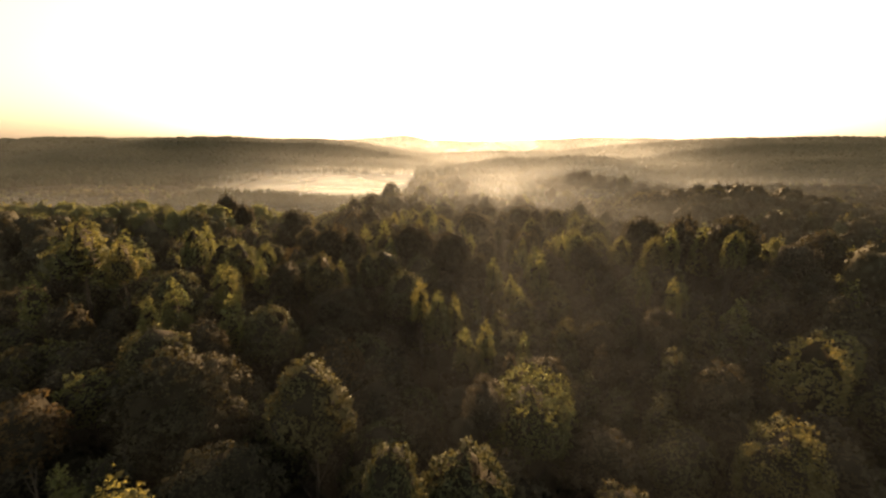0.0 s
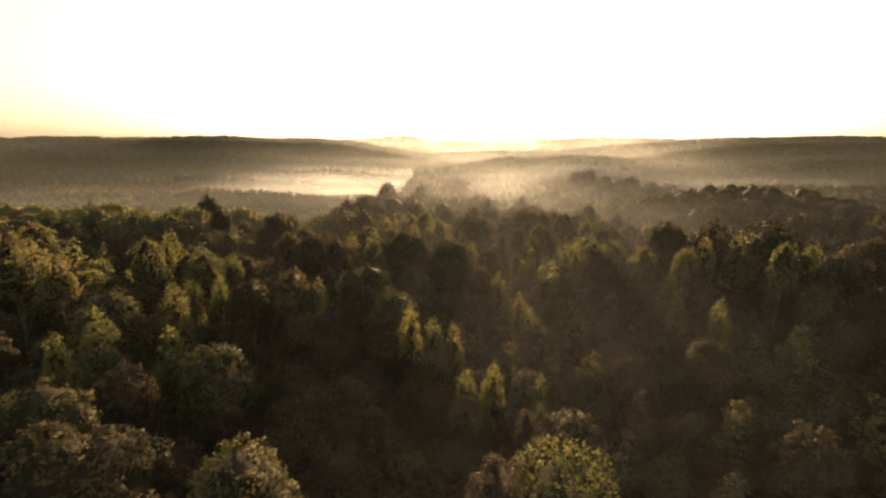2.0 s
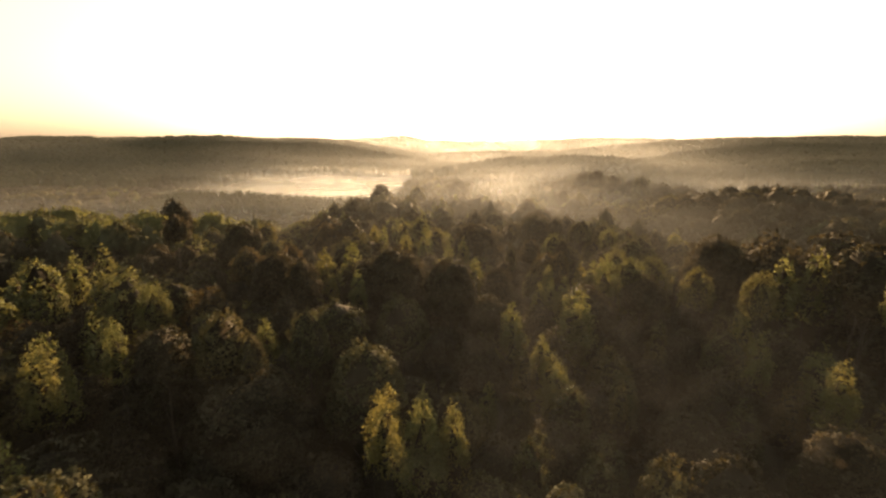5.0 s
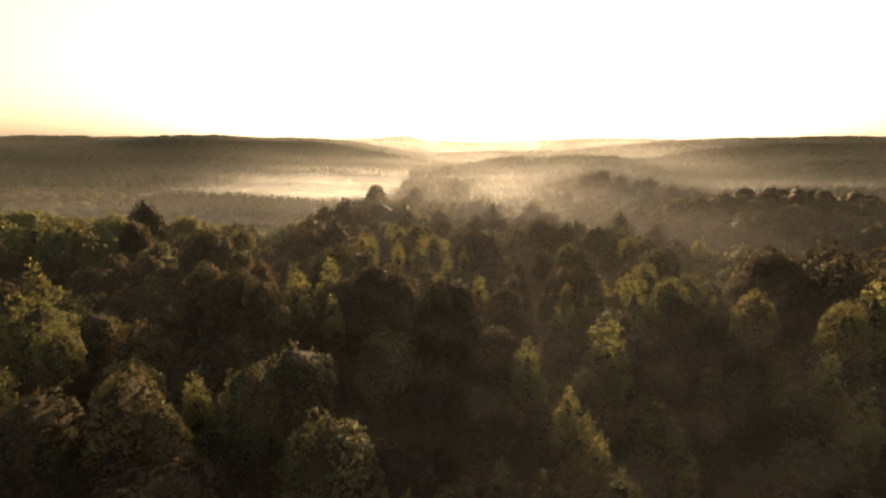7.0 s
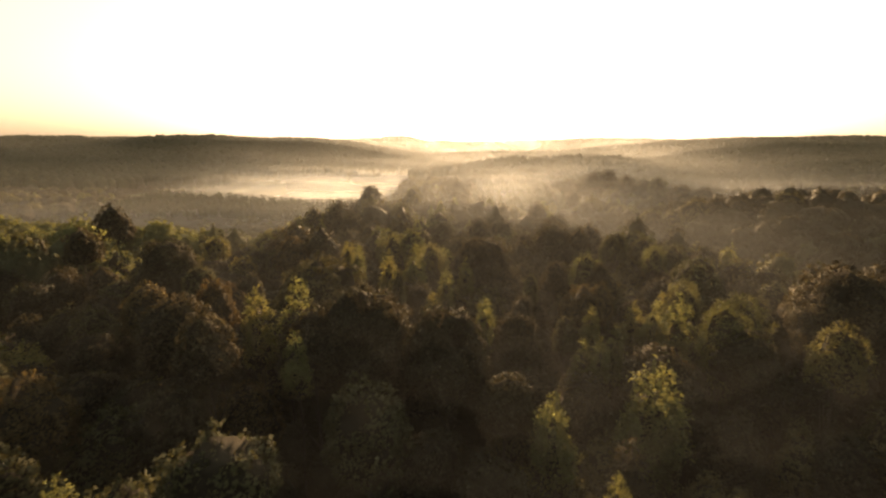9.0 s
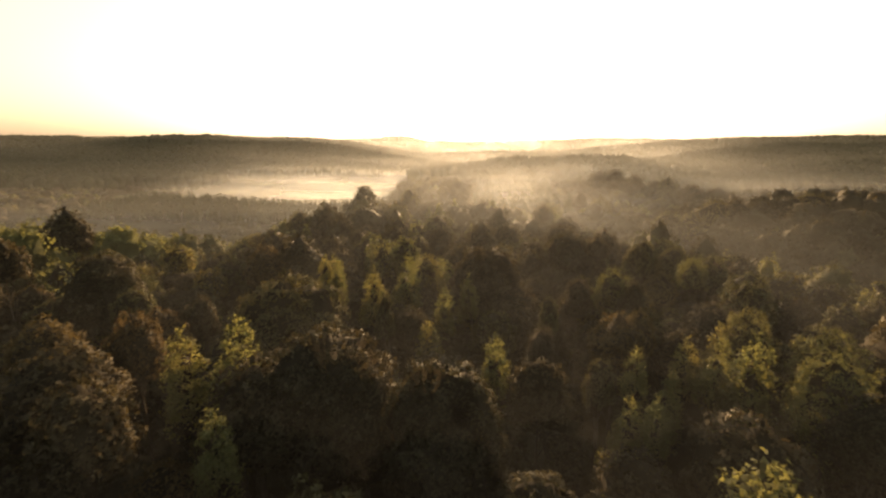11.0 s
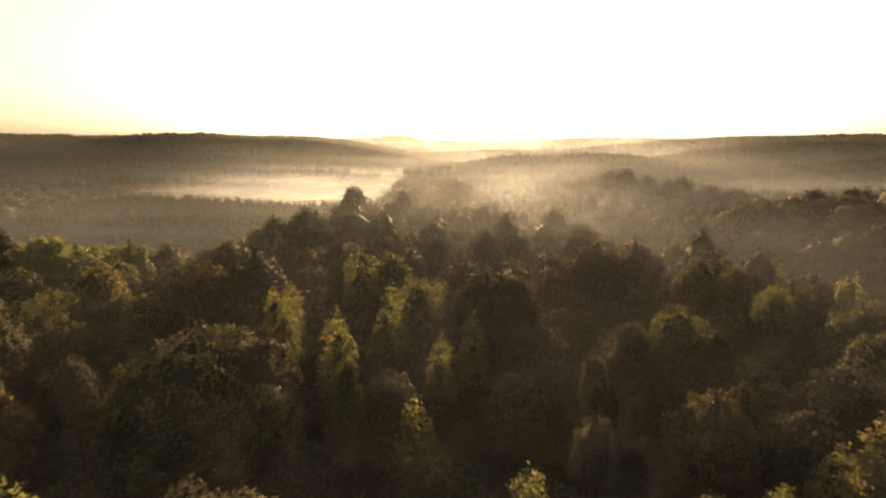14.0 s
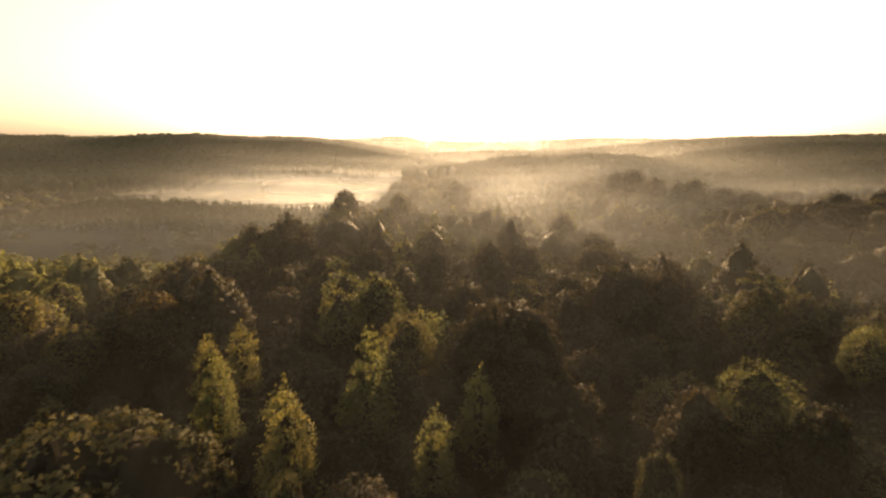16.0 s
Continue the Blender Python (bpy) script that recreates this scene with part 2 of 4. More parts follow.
def sheet(name, xs, ys, material, height):
    gx, gy = np.meshgrid(xs, ys)
    gz = height(gx, gy)
    verts = np.stack([gx.ravel(), gy.ravel(), gz.ravel()], 1)
    nx, ny = len(xs), len(ys)
    i = (np.arange(ny - 1)[:, None] * nx + np.arange(nx - 1)[None, :]).ravel()
    me = quick_mesh(name, verts, None, np.stack([i, i + 1, i + nx + 1, i + nx], 1), True)
    me.materials.append(material)
    return new(name, me)


side = np.concatenate([np.linspace(0, 200, 41), np.geomspace(210, 4900, 46)])
xs = np.concatenate([-side[:0:-1], side])
ys = np.concatenate([np.linspace(-2500, -120, 16), np.linspace(-100, 400, 84), np.geomspace(412, 4800, 64)])
tagged(sheet("ground", xs, ys, GROUND, land), "dark leaf-littered forest floor rolling down into a misty valley", "ground", kind="structure")


# ---------------------------------------------------------------- tree shapes
RNG = np.random.default_rng(7)


def ball(sub):
    bm = bmesh.new()
    bmesh.ops.create_icosphere(bm, subdivisions=sub, radius=1.0)
    v = np.array([p.co[:] for p in bm.verts])
    f = np.array([[p.index for p in q.verts] for q in bm.faces])
    bm.free()
    return v, f


BALL1, BALL2, BALL3 = ball(1), ball(2), ball(3)


def unit(v):
    return v / np.maximum(np.linalg.norm(v, axis=-1, keepdims=True), 1e-9)


def leaves(centres, outward, size, rng, soft, droop=0.25, wild=0.5):
    """Pointed leaf sprays, one three-cornered blade each, facing roughly outward."""
    k = len(centres)
    nrm = unit(outward + rng.normal(0, wild, (k, 3)))
    a = unit(np.cross(nrm, rng.normal(0, 1, (k, 3))))
    b = np.cross(nrm, a)
    s = size * rng.uniform(0.65, 1.35, (k, 1))
    a, b = a * s * 0.6, b * s * 0.5
    fold = nrm * s * droop * 0.5
    v = np.stack([centres + a, centres - 0.6 * a + b - fold, centres - 0.6 * a - b - fold], 1)
    return v.reshape(-1, 3), np.arange(3 * k).reshape(-1, 3), np.repeat(unit(soft + 0.18 * nrm), 3, axis=0)


def spread_ways(count, rng, lowest=-0.5):
    """Evenly strewn directions, down to a little below the level."""
    i = np.arange(count) + 0.5
    z = 1 - (1 - lowest) * i / count
    a = i * 2.39996 + rng.normal(0, 0.5, count)
    z = np.clip(z + rng.normal(0, 0.04, count), lowest, 1)
    ring = np.sqrt(np.maximum(0, 1 - z * z))
    return np.stack([ring * np.cos(a), ring * np.sin(a), z], 1)


def crown(lobes, count, size, rng, hull=BALL3, fluff=0.45, wild=0.7, sprigs=0, tuft=0.6, skin=0.3, core=0.45):
    """A crown whose outside is the bulging surface of its boughs (centre, radii), set with smaller tufts and leaf sprays."""
    cs = np.array([c for c, r in lobes])
    rs = np.array([r for c, r in lobes])
    low, high = (cs[:, 2] - rs[:, 2]).min(), (cs[:, 2] + rs[:, 2]).max()
    wide = (np.hypot(cs[:, 0], cs[:, 1]) + rs[:, 0]).max()
    heart = np.array([0, 0, low + 0.45 * (high - low)])
    tall = np.array([1.0, 1.0, max(1.0, 0.5 * (high - low) / wide)])
    c, r = cs - heart, rs.mean(1)

    def reach(d):
        """The rays from the heart of the crown and how far they go to its outside."""
        ray = unit(d * tall)
        along = ray @ c.T
        under = along ** 2 - (c ** 2).sum(1)[None] + (r ** 2)[None]
        t = np.where(under > 0, along + np.sqrt(np.maximum(under, 0)), 0.0).max(1)
        return ray, np.maximum(t, core * wide / np.linalg.norm(ray / tall, axis=1))[:, None]

    def surface(d, inset=0.0):
        ray, t = reach(d)
        return ray * np.maximum(t - inset, 0.25 * t) + heart

    if sprigs:
        w = spread_ways(sprigs, rng, -0.7)
        k = tuft * rng.uniform(0.6, 1.25, sprigs)
        seat = surface(w, 0.15 * k[:, None] - rng.uniform(-0.15, 0.6, (sprigs, 1)) * tuft) - heart
        c, r = np.concatenate([c, seat]), np.concatenate([r, k])

    def facing(d):
        side = unit(np.cross(d, np.array([0.31, 0.57, 0.76])))
        up = np.cross(d, side)
        e = 0.05
        p1, p2 = surface(unit(d + e * side)) - surface(unit(d - e * side)), surface(unit(d + e * up)) - surface(unit(d - e * up))
        f = unit(np.cross(p1, p2))
        return f * np.sign((f * d).sum(1, keepdims=True))

    # closed inner hull under the leaves; Kind colours it dark as painted shade
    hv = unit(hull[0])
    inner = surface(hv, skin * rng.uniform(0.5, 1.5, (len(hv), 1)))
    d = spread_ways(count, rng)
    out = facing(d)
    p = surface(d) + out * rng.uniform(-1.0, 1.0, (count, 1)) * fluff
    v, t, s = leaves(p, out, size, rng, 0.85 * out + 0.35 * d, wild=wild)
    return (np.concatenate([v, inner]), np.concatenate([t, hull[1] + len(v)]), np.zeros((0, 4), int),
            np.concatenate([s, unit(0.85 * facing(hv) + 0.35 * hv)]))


def oak_lobes(rng, count, width=9.0, top=18.0, base=5.0, big=1.0, lean=0.0):
    """Domed crown: boughs over an egg, larger and flatter below, broken outline."""
    mid, up = base + (top - base) * 0.42, (top - base) * 0.58
    out = []
    turn = rng.uniform(0, 6.3)
    for i in range(count):
        s = 1 - (i + 0.5) / count * 1.45
        a = turn + i * 2.39996 + rng.normal(0, 0.25)
        ring = math.sqrt(max(0.0, 1 - s * s))
        swell = 1 + 0.16 * math.sin(2 * a + turn) + 0.10 * math.sin(3 * a + 2 * turn) + rng.normal(0, 0.08)
        r = big * rng.uniform(0.95, 1.65) * width / 9.0
        c = np.array([
            (width / 2 - r * 0.8) * ring * math.cos(a) * swell + lean * s,
            (width / 2 - r * 0.8) * ring * math.sin(a) * swell,
            mid + (up - r * 0.75) * s * (1.0 if s > 0 else 0.7) * rng.uniform(0.9, 1.06)])
        out.append((c, np.array([r, r, r * rng.uniform(0.75, 1.0)])))
    out.append((np.array([0, 0, mid]), np.array([width * 0.36, width * 0.36, up * 0.62])))
    return out


def poplar_lobes(rng, count, width=4.6, top=20.0, base=6.0, blunt=0.8):
    """Narrow plume of uneven upswept boughs, rounded at the shoulders, with leaders of unlike height."""
    out = []
    sway = rng.normal(0, 0.10, 2) * width
    tall = top - base
    for i in range(count):
        f = (i + 0.5) / count
        half = width / 2 * min(1.0, 0.6 + 1.6 * f) * (1 - blunt * f ** 2.1) * rng.uniform(0.72, 1.22)
        a = i * 2.39996 + rng.normal(0, 0.6)
        r = max(0.32, half * rng.uniform(0.40, 0.62))
        ring = max(0.0, half - 0.75 * r)
        z = base + tall * 0.92 * f
        out.append((np.array([ring * math.cos(a) + sway[0] * f, ring * math.sin(a) + sway[1] * f, z]), np.array([r, r, r * 1.25])))
        out.append((np.array([-0.4 * ring * math.cos(a) + sway[0] * f, -0.4 * ring * math.sin(a) + sway[1] * f, z]), np.array([r, r, r * 1.1])))
    for k in range(4):
        a, crest, off = rng.uniform(0, 6.28), rng.uniform(0.78, 0.96) if k else 1.0, width * rng.uniform(0.10, 0.26) if k else 0.0
        for j in range(4):
            f = crest - 0.045 * j
            r = width * (0.05 + 0.035 * j)
            out.append((np.array([sway[0] * f + off * math.cos(a), sway[1] * f + off * math.sin(a), base + tall * f - r]), np.array([r, r, r * 1.3])))
    return out


def pine_lobes(rng, tiers, width=3.4, top=11.0, base=1.0):
    out = []
    for i in range(tiers):
        f = i / tiers
        half = width / 2 * (1 - f) ** 0.85
        for k in range(3 if f < 0.7 else 1):
            a = i * 1.1 + k * 2.1 + rng.normal(0, 0.2)
            ring = half * (0.5 if f < 0.7 else 0.0)
            out.append((np.array([ring * math.cos(a), ring * math.sin(a), base + (top - base) * (f + 0.5 / tiers)]),
                        np.array([half * 0.62, half * 0.62, (top - base) / tiers * 0.75])))
    return out


def tube(path, radii, sides=7):
    """A tapered limb along a path."""
    vs, qs = [], []
    path = [np.array(p, float) for p in path]
    for i, p in enumerate(path):
        d = unit(path[min(i + 1, len(path) - 1)] - path[max(i - 1, 0)])
        u = unit(np.cross(d, [0.3, 0.9, 0.1]))
        w = np.cross(d, u)
        for k in range(sides):
            a = 2 * math.pi * k / sides
            vs.append(p + radii[i] * (u * math.cos(a) + w * math.sin(a)))
    for i in range(len(path) - 1):
        for k in range(sides):
            j = (k + 1) % sides
            qs.append([i * sides + k, i * sides + j, (i + 1) * sides + j, (i + 1) * sides + k])
    return np.array(vs), np.array(qs)


def trunk_mesh(rng, top, spread, thick, limbs):
    vs, qs, at = [], [], 0
    bend = rng.normal(0, 0.25, (4, 2))
    stem = [(0, 0, -0.6), (bend[0, 0] * 0.3, bend[0, 1] * 0.3, top * 0.3), (bend[1, 0], bend[1, 1], top * 0.6), (bend[2, 0], bend[2, 1], top * 0.93)]
    pieces = [tube(stem, [thick * 1.25, thick * 0.85, thick * 0.5, thick * 0.08])]
    for i in range(limbs):
        z = top * (0.28 + 0.5 * i / limbs)
        a = i * 2.4 + rng.normal(0, 0.3)
        reach = spread * (1 - 0.5 * i / limbs)
        tip = (reach * math.cos(a), reach * math.sin(a), z + top * 0.22)
        mid = (tip[0] * 0.5, tip[1] * 0.5, z + top * 0.09)
        pieces.append(tube([(0, 0, z), mid, tip], [thick * 0.4, thick * 0.25, thick * 0.06], 5))
    for v, q in pieces:
        vs.append(v), qs.append(q + at)
        at += len(v)
    return quick_mesh("trunk", np.concatenate(vs), None, np.concatenate(qs), True)


class Kind:
    """One build of tree: its crown and trunk, for a given width and height."""

    def __init__(self, leaf, lobes, count, size, width, top, thick, limbs, fluff, sprigs, tuft):
        rng = np.random.default_rng(int(RNG.integers(1e9)))
        v, t, q, s = crown(lobes, count, size, rng, BALL3 if count > 8000 else BALL2, fluff, 0.62, sprigs, tuft, 0.26 + fluff * (3.5 if leaf == "poplar" else 3.0 if leaf == "tulip" else 1.0), 0.2 if leaf in ("poplar", "tulip") else 0.45)
        self.width, self.top = 2 * float(np.percentile(np.hypot(v[:, 0], v[:, 1]), 96)), float(np.percentile(v[:, 2], 99.7))
        self.crown = quick_mesh("crown", v, t, q, normals=s)
        self.crown.materials.append(LEAF[leaf])
        # dark hull: shade between the leaf sprays is put into its colour
        self.crown.materials.append(INNER_SHADE)
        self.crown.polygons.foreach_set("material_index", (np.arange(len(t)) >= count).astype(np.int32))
        self.trunk = trunk_mesh(rng, top * 0.9, width * 0.3, thick, limbs)
        self.trunk.materials.append(BARK)


def oak_kind(leaf, count=1500, boughs=26, size=0.62, big=1.1, fluff=0.32, sprigs=130, tuft=0.75, **k):
    return Kind(leaf, oak_lobes(RNG, boughs, big=big, **k), count, size, 9.0, 18.0, 0.34, 6, fluff, sprigs, tuft)


def poplar_kind(leaf, count=1150, boughs=20, size=0.46, fluff=0.42, sprigs=70, tuft=0.42, **k):
    return Kind(leaf, poplar_lobes(RNG, boughs, **k), count, size, 4.0, 20.0, 0.14, 5, fluff, sprigs, tuft)


KINDS = {
    "oak": [oak_kind("oak"), oak_kind("oak", boughs=20, big=1.25), oak_kind("oak", boughs=32, big=0.95), oak_kind("oak", lean=0.9), oak_kind("oak", boughs=24, big=1.2, base=6)],
    "olive": [oak_kind("olive"), oak_kind("olive", boughs=30, big=0.98), oak_kind("olive", boughs=22, big=1.2, base=4)],
    "rust": [oak_kind("rust", boughs=24), oak_kind("rust", boughs=30, big=1.0)],
    "grey": [oak_kind("grey", 1900, 34, 0.38, 0.85, 0.5)],
    "poplar": [poplar_kind("poplar"), poplar_kind("poplar", blunt=0.92, boughs=24), poplar_kind("poplar", blunt=0.7), poplar_kind("poplar", base=7.5)],
    "slim": [poplar_kind("olive", blunt=0.85), poplar_kind("oak", boughs=24, blunt=0.8), poplar_kind("olive", base=7.0, blunt=0.7)],
    "broad": [oak_kind("tulip", boughs=32, big=0.9, base=3.5), oak_kind("tulip", boughs=26, big=1.05)],
}
# the same with smaller leaves, for trees that the flight passes close to
FINE = {
    "oak": [oak_kind("oak", 4800, 26, 0.40, 1.15, 0.26, 230, 0.70), oak_kind("oak", 4800, 20, 0.40, 1.3, 0.26, 230, 0.70), oak_kind("oak", 4800, 32, 0.40, 1.0, 0.26, 260, 0.64), oak_kind("oak", 4800, 26, 0.40, 1.1, 0.26, 230, 0.70, lean=0.9)],
    "olive": [oak_kind("olive", 4800, 28, 0.39, 1.05, 0.30, 220, 0.70), oak_kind("olive", 4800, 34, 0.39, 0.95, 0.30, 240, 0.66), oak_kind("olive", 4800, 24, 0.39, 1.15, 0.30, 220, 0.70)],
    "rust": [oak_kind("rust", 4800, 28, 0.39, 1.05, 0.32, 220, 0.66)],
    "grey": [oak_kind("grey", 5600, 36, 0.26, 0.85, 0.50, 200, 0.60)],
    "poplar": [poplar_kind("poplar", 4200, 22, 0.27, 0.55, 150, 0.40), poplar_kind("poplar", 4200, 22, 0.27, 0.55, 150, 0.40, blunt=0.9), poplar_kind("poplar", 4200, 18, 0.27, 0.55, 150, 0.44, blunt=0.75), poplar_kind("poplar", 4200, 22, 0.27, 0.55, 150, 0.40, base=7.5)],
    "slim": [poplar_kind("olive", 3200, 22, 0.30, 0.42, 130, 0.44), poplar_kind("oak", 3200, 22, 0.30, 0.42, 130, 0.44, blunt=0.85), poplar_kind("olive", 3200, 18, 0.30, 0.42, 130, 0.46, blunt=0.7)],
    "broad": [oak_kind("tulip", 6600, 36, 0.28, 0.85, 0.40, 240, 0.6, base=3.5), oak_kind("tulip", 6600, 30, 0.28, 0.95, 0.46, 220, 0.66)],
}
# and the widest crowns
GRAND = {
    "oak": [oak_kind("oak", 13000, 40, 0.235, 0.9, 0.20, 420, 0.52), oak_kind("oak", 13000, 32, 0.235, 1.05, 0.20, 400, 0.54)],
    "olive": [oak_kind("olive", 13000, 44, 0.235, 0.85, 0.22, 420, 0.54)],
}


def near(x, y):
    """Whether the flight passes this place closely."""
    return abs(x) < 26 + 0.2 * y and 15 < y < 148


WORDS = {
    "oak": ("oak_tree", "dark green broadleaf tree with a domed crown, backlit"),
    "olive": ("broadleaf_tree", "olive green broadleaf tree with a rounded crown"),
    "rust": ("maple_tree", "rust-tinged broadleaf tree turning with autumn"),
    "grey": ("faded_tree", "pale grey-brown tree with thinning faded leaves"),
    "poplar": ("poplar_tree", "slender yellow-green tree with a pointed crown"),
    "slim": ("slender_tree", "dark olive slender tree with a narrow ragged crown"),
    "broad": ("tulip_tree", "yellow-green broadleaf tree with a full rounded crown"),
}
TAKEN = {}
COUNT = {}


def plant(kind, x, y, tip=None, width=None, build=None):
    """One tree at (x, y), its highest leaf at the height tip."""
    z = float(land(x, y))
    width = width * 1.15 if kind == "poplar" and width else width
    builds = (GRAND if near(x, y) and (width or 0) > 8.2 and kind in GRAND else FINE if near(x, y) else KINDS)[kind]
    b = builds[(COUNT.get(kind, 0) if build is None else build) % len(builds)]
    COUNT[kind] = COUNT.get(kind, 0) + 1
    tall = (tip - z) if tip is not None else b.top
    wide = (width or b.width) * (1.0 if kind in ("poplar", "slim") else 1.08)
    name, label = WORDS[kind]
    tree = new(name)
    tree.empty_display_size = 0.5
    tree.matrix_world = Matrix.Translation((x, y, z)) @ Matrix.Rotation(random.uniform(0, 6.28), 4, "Z")
    k = wide / b.width
    deep = min(tall / b.top, max(k * 1.0, 0.50 * tall / b.top) if kind in ("poplar", "slim") else max(k * 0.95, 0.50 * tall / b.top))
    stem = Matrix.Diagonal((max(k, 0.6), max(k, 0.6), tall / b.top, 1))
    head = Matrix.Translation((0, 0, tall - b.top * deep)) @ Matrix.Diagonal((k, k, deep, 1))
    for part_name, me, fit in (("trunk", b.trunk, stem), ("crown", b.crown, head)):
        ob = new(part_name, me)
        ob.parent = tree
        ob.matrix_basis = fit
    tagged(tree, label, "tree", "trees of the wooded spur")
    TAKEN.setdefault((int(x // 8), int(y // 8)), []).append((x, y, wide))
    return tree


def free(x, y, wide, close=0.42):
    for i in range(int(x // 8) - 2, int(x // 8) + 3):
        for j in range(int(y // 8) - 2, int(y // 8) + 3):
            for a, b, w in TAKEN.get((i, j), ()):
                if math.hypot(a - x, b - y) < close * (w + wide):
                    return False
    return True


# ---------------------------------------------------------------- trees that stand out, from the start of the flight to its end
plant("poplar", -18.7, 23.0, 21.5, 4.1)
plant("olive", -3.3, 25.9, 21.3, 4.2)
plant("poplar", -25.2, 26.1, 19.0, 2.7)
plant("olive", 1.6, 27.0, 20.4, 5.8)
plant("oak", -16.1, 28.5, 19.0, 8.6)
plant("rust", -34.3, 33.7, 20.0, 5.6)
plant("broad", 28.8, 34.4, 17.8, 7.1)
plant("olive", -11.2, 35.4, 22.4, 7.2)
plant("oak", -22.9, 36.9, 22.5, 10.4)
plant("grey", 3.9, 38.7, 19.2, 4.4)
plant("broad", 8.3, 40.1, 19.4, 8.7)
plant("olive", -28.3, 42.3, 22.6, 6.1)
plant("oak", 29.6, 45.1, 17.4, 6.6)
plant("broad", 40.8, 47.1, 19.6, 7.4)
plant("grey", 7.6, 48.4, 16.9, 2.1)
plant("oak", -27.2, 49.1, 20.4, 5.4)
plant("poplar", -34.4, 51.1, 22.7, 2.3)
plant("olive", -20.6, 51.8, 21.4, 6.7)
plant("poplar", 9.6, 51.8, 15.2, 2.3)
plant("poplar", 5.3, 52.9, 19.1, 2.3)
plant("poplar", 4.6, 54.2, 16.1, 2.3)
plant("broad", 49.4, 54.3, 17.0, 6.3)
plant("poplar", 2.6, 54.8, 17.2, 2.3)
plant("poplar", -34.1, 55.6, 23.3, 4.2)
plant("poplar", 10.4, 56.2, 16.0, 2.3)
plant("poplar", -27.6, 56.4, 20.8, 3.7)
plant("poplar", -2.9, 58.1, 22.7, 2.3)
plant("oak", 30.8, 61.2, 17.5, 5.6)
plant("poplar", -0.6, 61.7, 19.7, 3.6)
plant("olive", -37.2, 62.6, 22.7, 6.2)
plant("poplar", -3.3, 62.9, 20.4, 2.3)
plant("poplar", 1.7, 63.5, 18.5, 2.6)
plant("olive", -6.8, 71.6, 18.8, 7.0)
plant("poplar", -31.6, 65.5, 22.5, 2.8)
plant("poplar", 44.3, 66.6, 17.0, 4.1)
plant("poplar", -0.7, 66.6, 18.2, 2.3)
plant("oak", -15.3, 67.0, 18.9, 11.1)
plant("poplar", 35.1, 67.3, 19.7, 2.5)
plant("poplar", -63.4, 68.4, 20.0, 4.3)
plant("olive", -5.8, 69.9, 20.5, 6.8)
plant("poplar", -34.3, 69.9, 21.4, 3.7)
plant("poplar", -28.5, 70.1, 22.8, 2.3)
plant("olive", -16.7, 71.1, 21.0, 2.8)
plant("oak", -24.9, 71.2, 21.8, 5.1)
plant("slim", 17.8, 71.4, 15.8, 1.9)
plant("olive", -44.6, 71.5, 20.0, 8.0)
plant("olive", -19.6, 71.9, 22.8, 4.9)
plant("olive", -12.0, 73.3, 22.6, 3.6)
plant("poplar", 5.3, 74.4, 13.9, 2.3)
plant("poplar", 12.7, 74.5, 16.2, 2.3)
plant("broad", -53.8, 75.5, 24.2, 4.9)
plant("poplar", -17.3, 76.0, 20.5, 2.3)
plant("poplar", 40.8, 76.5, 17.5, 3.4)
plant("poplar", 34.9, 77.4, 17.9, 2.6)
plant("olive", -10.4, 77.4, 21.9, 6.0)
plant("poplar", 12.7, 78.0, 15.6, 2.9)
plant("broad", 50.4, 78.4, 25.1, 3.7)
plant("olive", -24.1, 78.7, 20.0, 5.8)
plant("broad", -63.7, 79.4, 26.9, 9.3)
plant("poplar", 12.0, 80.8, 16.6, 2.3)
plant("poplar", -38.8, 81.8, 19.0, 4.2)
plant("broad", -32.0, 81.8, 22.6, 3.7)
plant("broad", -45.0, 82.3, 25.1, 4.9)
plant("poplar", 36.8, 82.9, 18.5, 3.2)
plant("olive", 34.6, 82.9, 16.0, 5.1)
plant("rust", -28.0, 85.9, 20.7, 5.8)
plant("olive", -32.8, 86.7, 21.2, 4.8)
plant("broad", 40.4, 86.8, 22.6, 4.4)
plant("oak", -18.3, 87.0, 19.0, 4.6)
plant("poplar", 44.5, 87.7, 23.9, 3.5)
plant("poplar", 10.0, 87.8, 18.0, 3.7)
plant("oak", 55.8, 87.9, 25.5, 9.4)
plant("poplar", -45.5, 88.0, 24.3, 2.6)
plant("olive", -4.3, 89.0, 18.4, 7.2)
plant("broad", -40.3, 89.8, 21.6, 7.5)
plant("poplar", 18.8, 90.2, 16.5, 3.6)
plant("poplar", 18.3, 90.3, 19.2, 5.4)
plant("oak", 6.8, 90.8, 18.0, 4.7)
plant("poplar", -10.5, 91.9, 21.2, 2.3)
plant("poplar", 11.4, 92.6, 14.9, 2.5)
plant("oak", -18.2, 92.7, 22.7, 5.3)
plant("poplar", -65.4, 93.7, 22.2, 7.3)
plant("broad", 60.2, 94.5, 22.6, 5.6)
plant("broad", 37.2, 95.0, 20.9, 4.5)
plant("poplar", 53.6, 95.1, 23.1, 4.1)
plant("oak", 22.6, 96.4, 17.6, 7.4)
plant("oak", 2.1, 96.3, 21.6, 8.3)
plant("oak", 30.3, 96.6, 19.2, 5.6)
plant("broad", -46.8, 97.9, 20.0, 9.2)
plant("oak", -10.9, 98.4, 21.1, 7.1)
plant("oak", -24.3, 98.6, 22.2, 7.3)
plant("grey", 77.7, 98.9, 18.8, 10.3)
plant("broad", 29.4, 99.4, 21.2, 4.8)
plant("poplar", 29.4, 99.4, 19.8, 3.2)
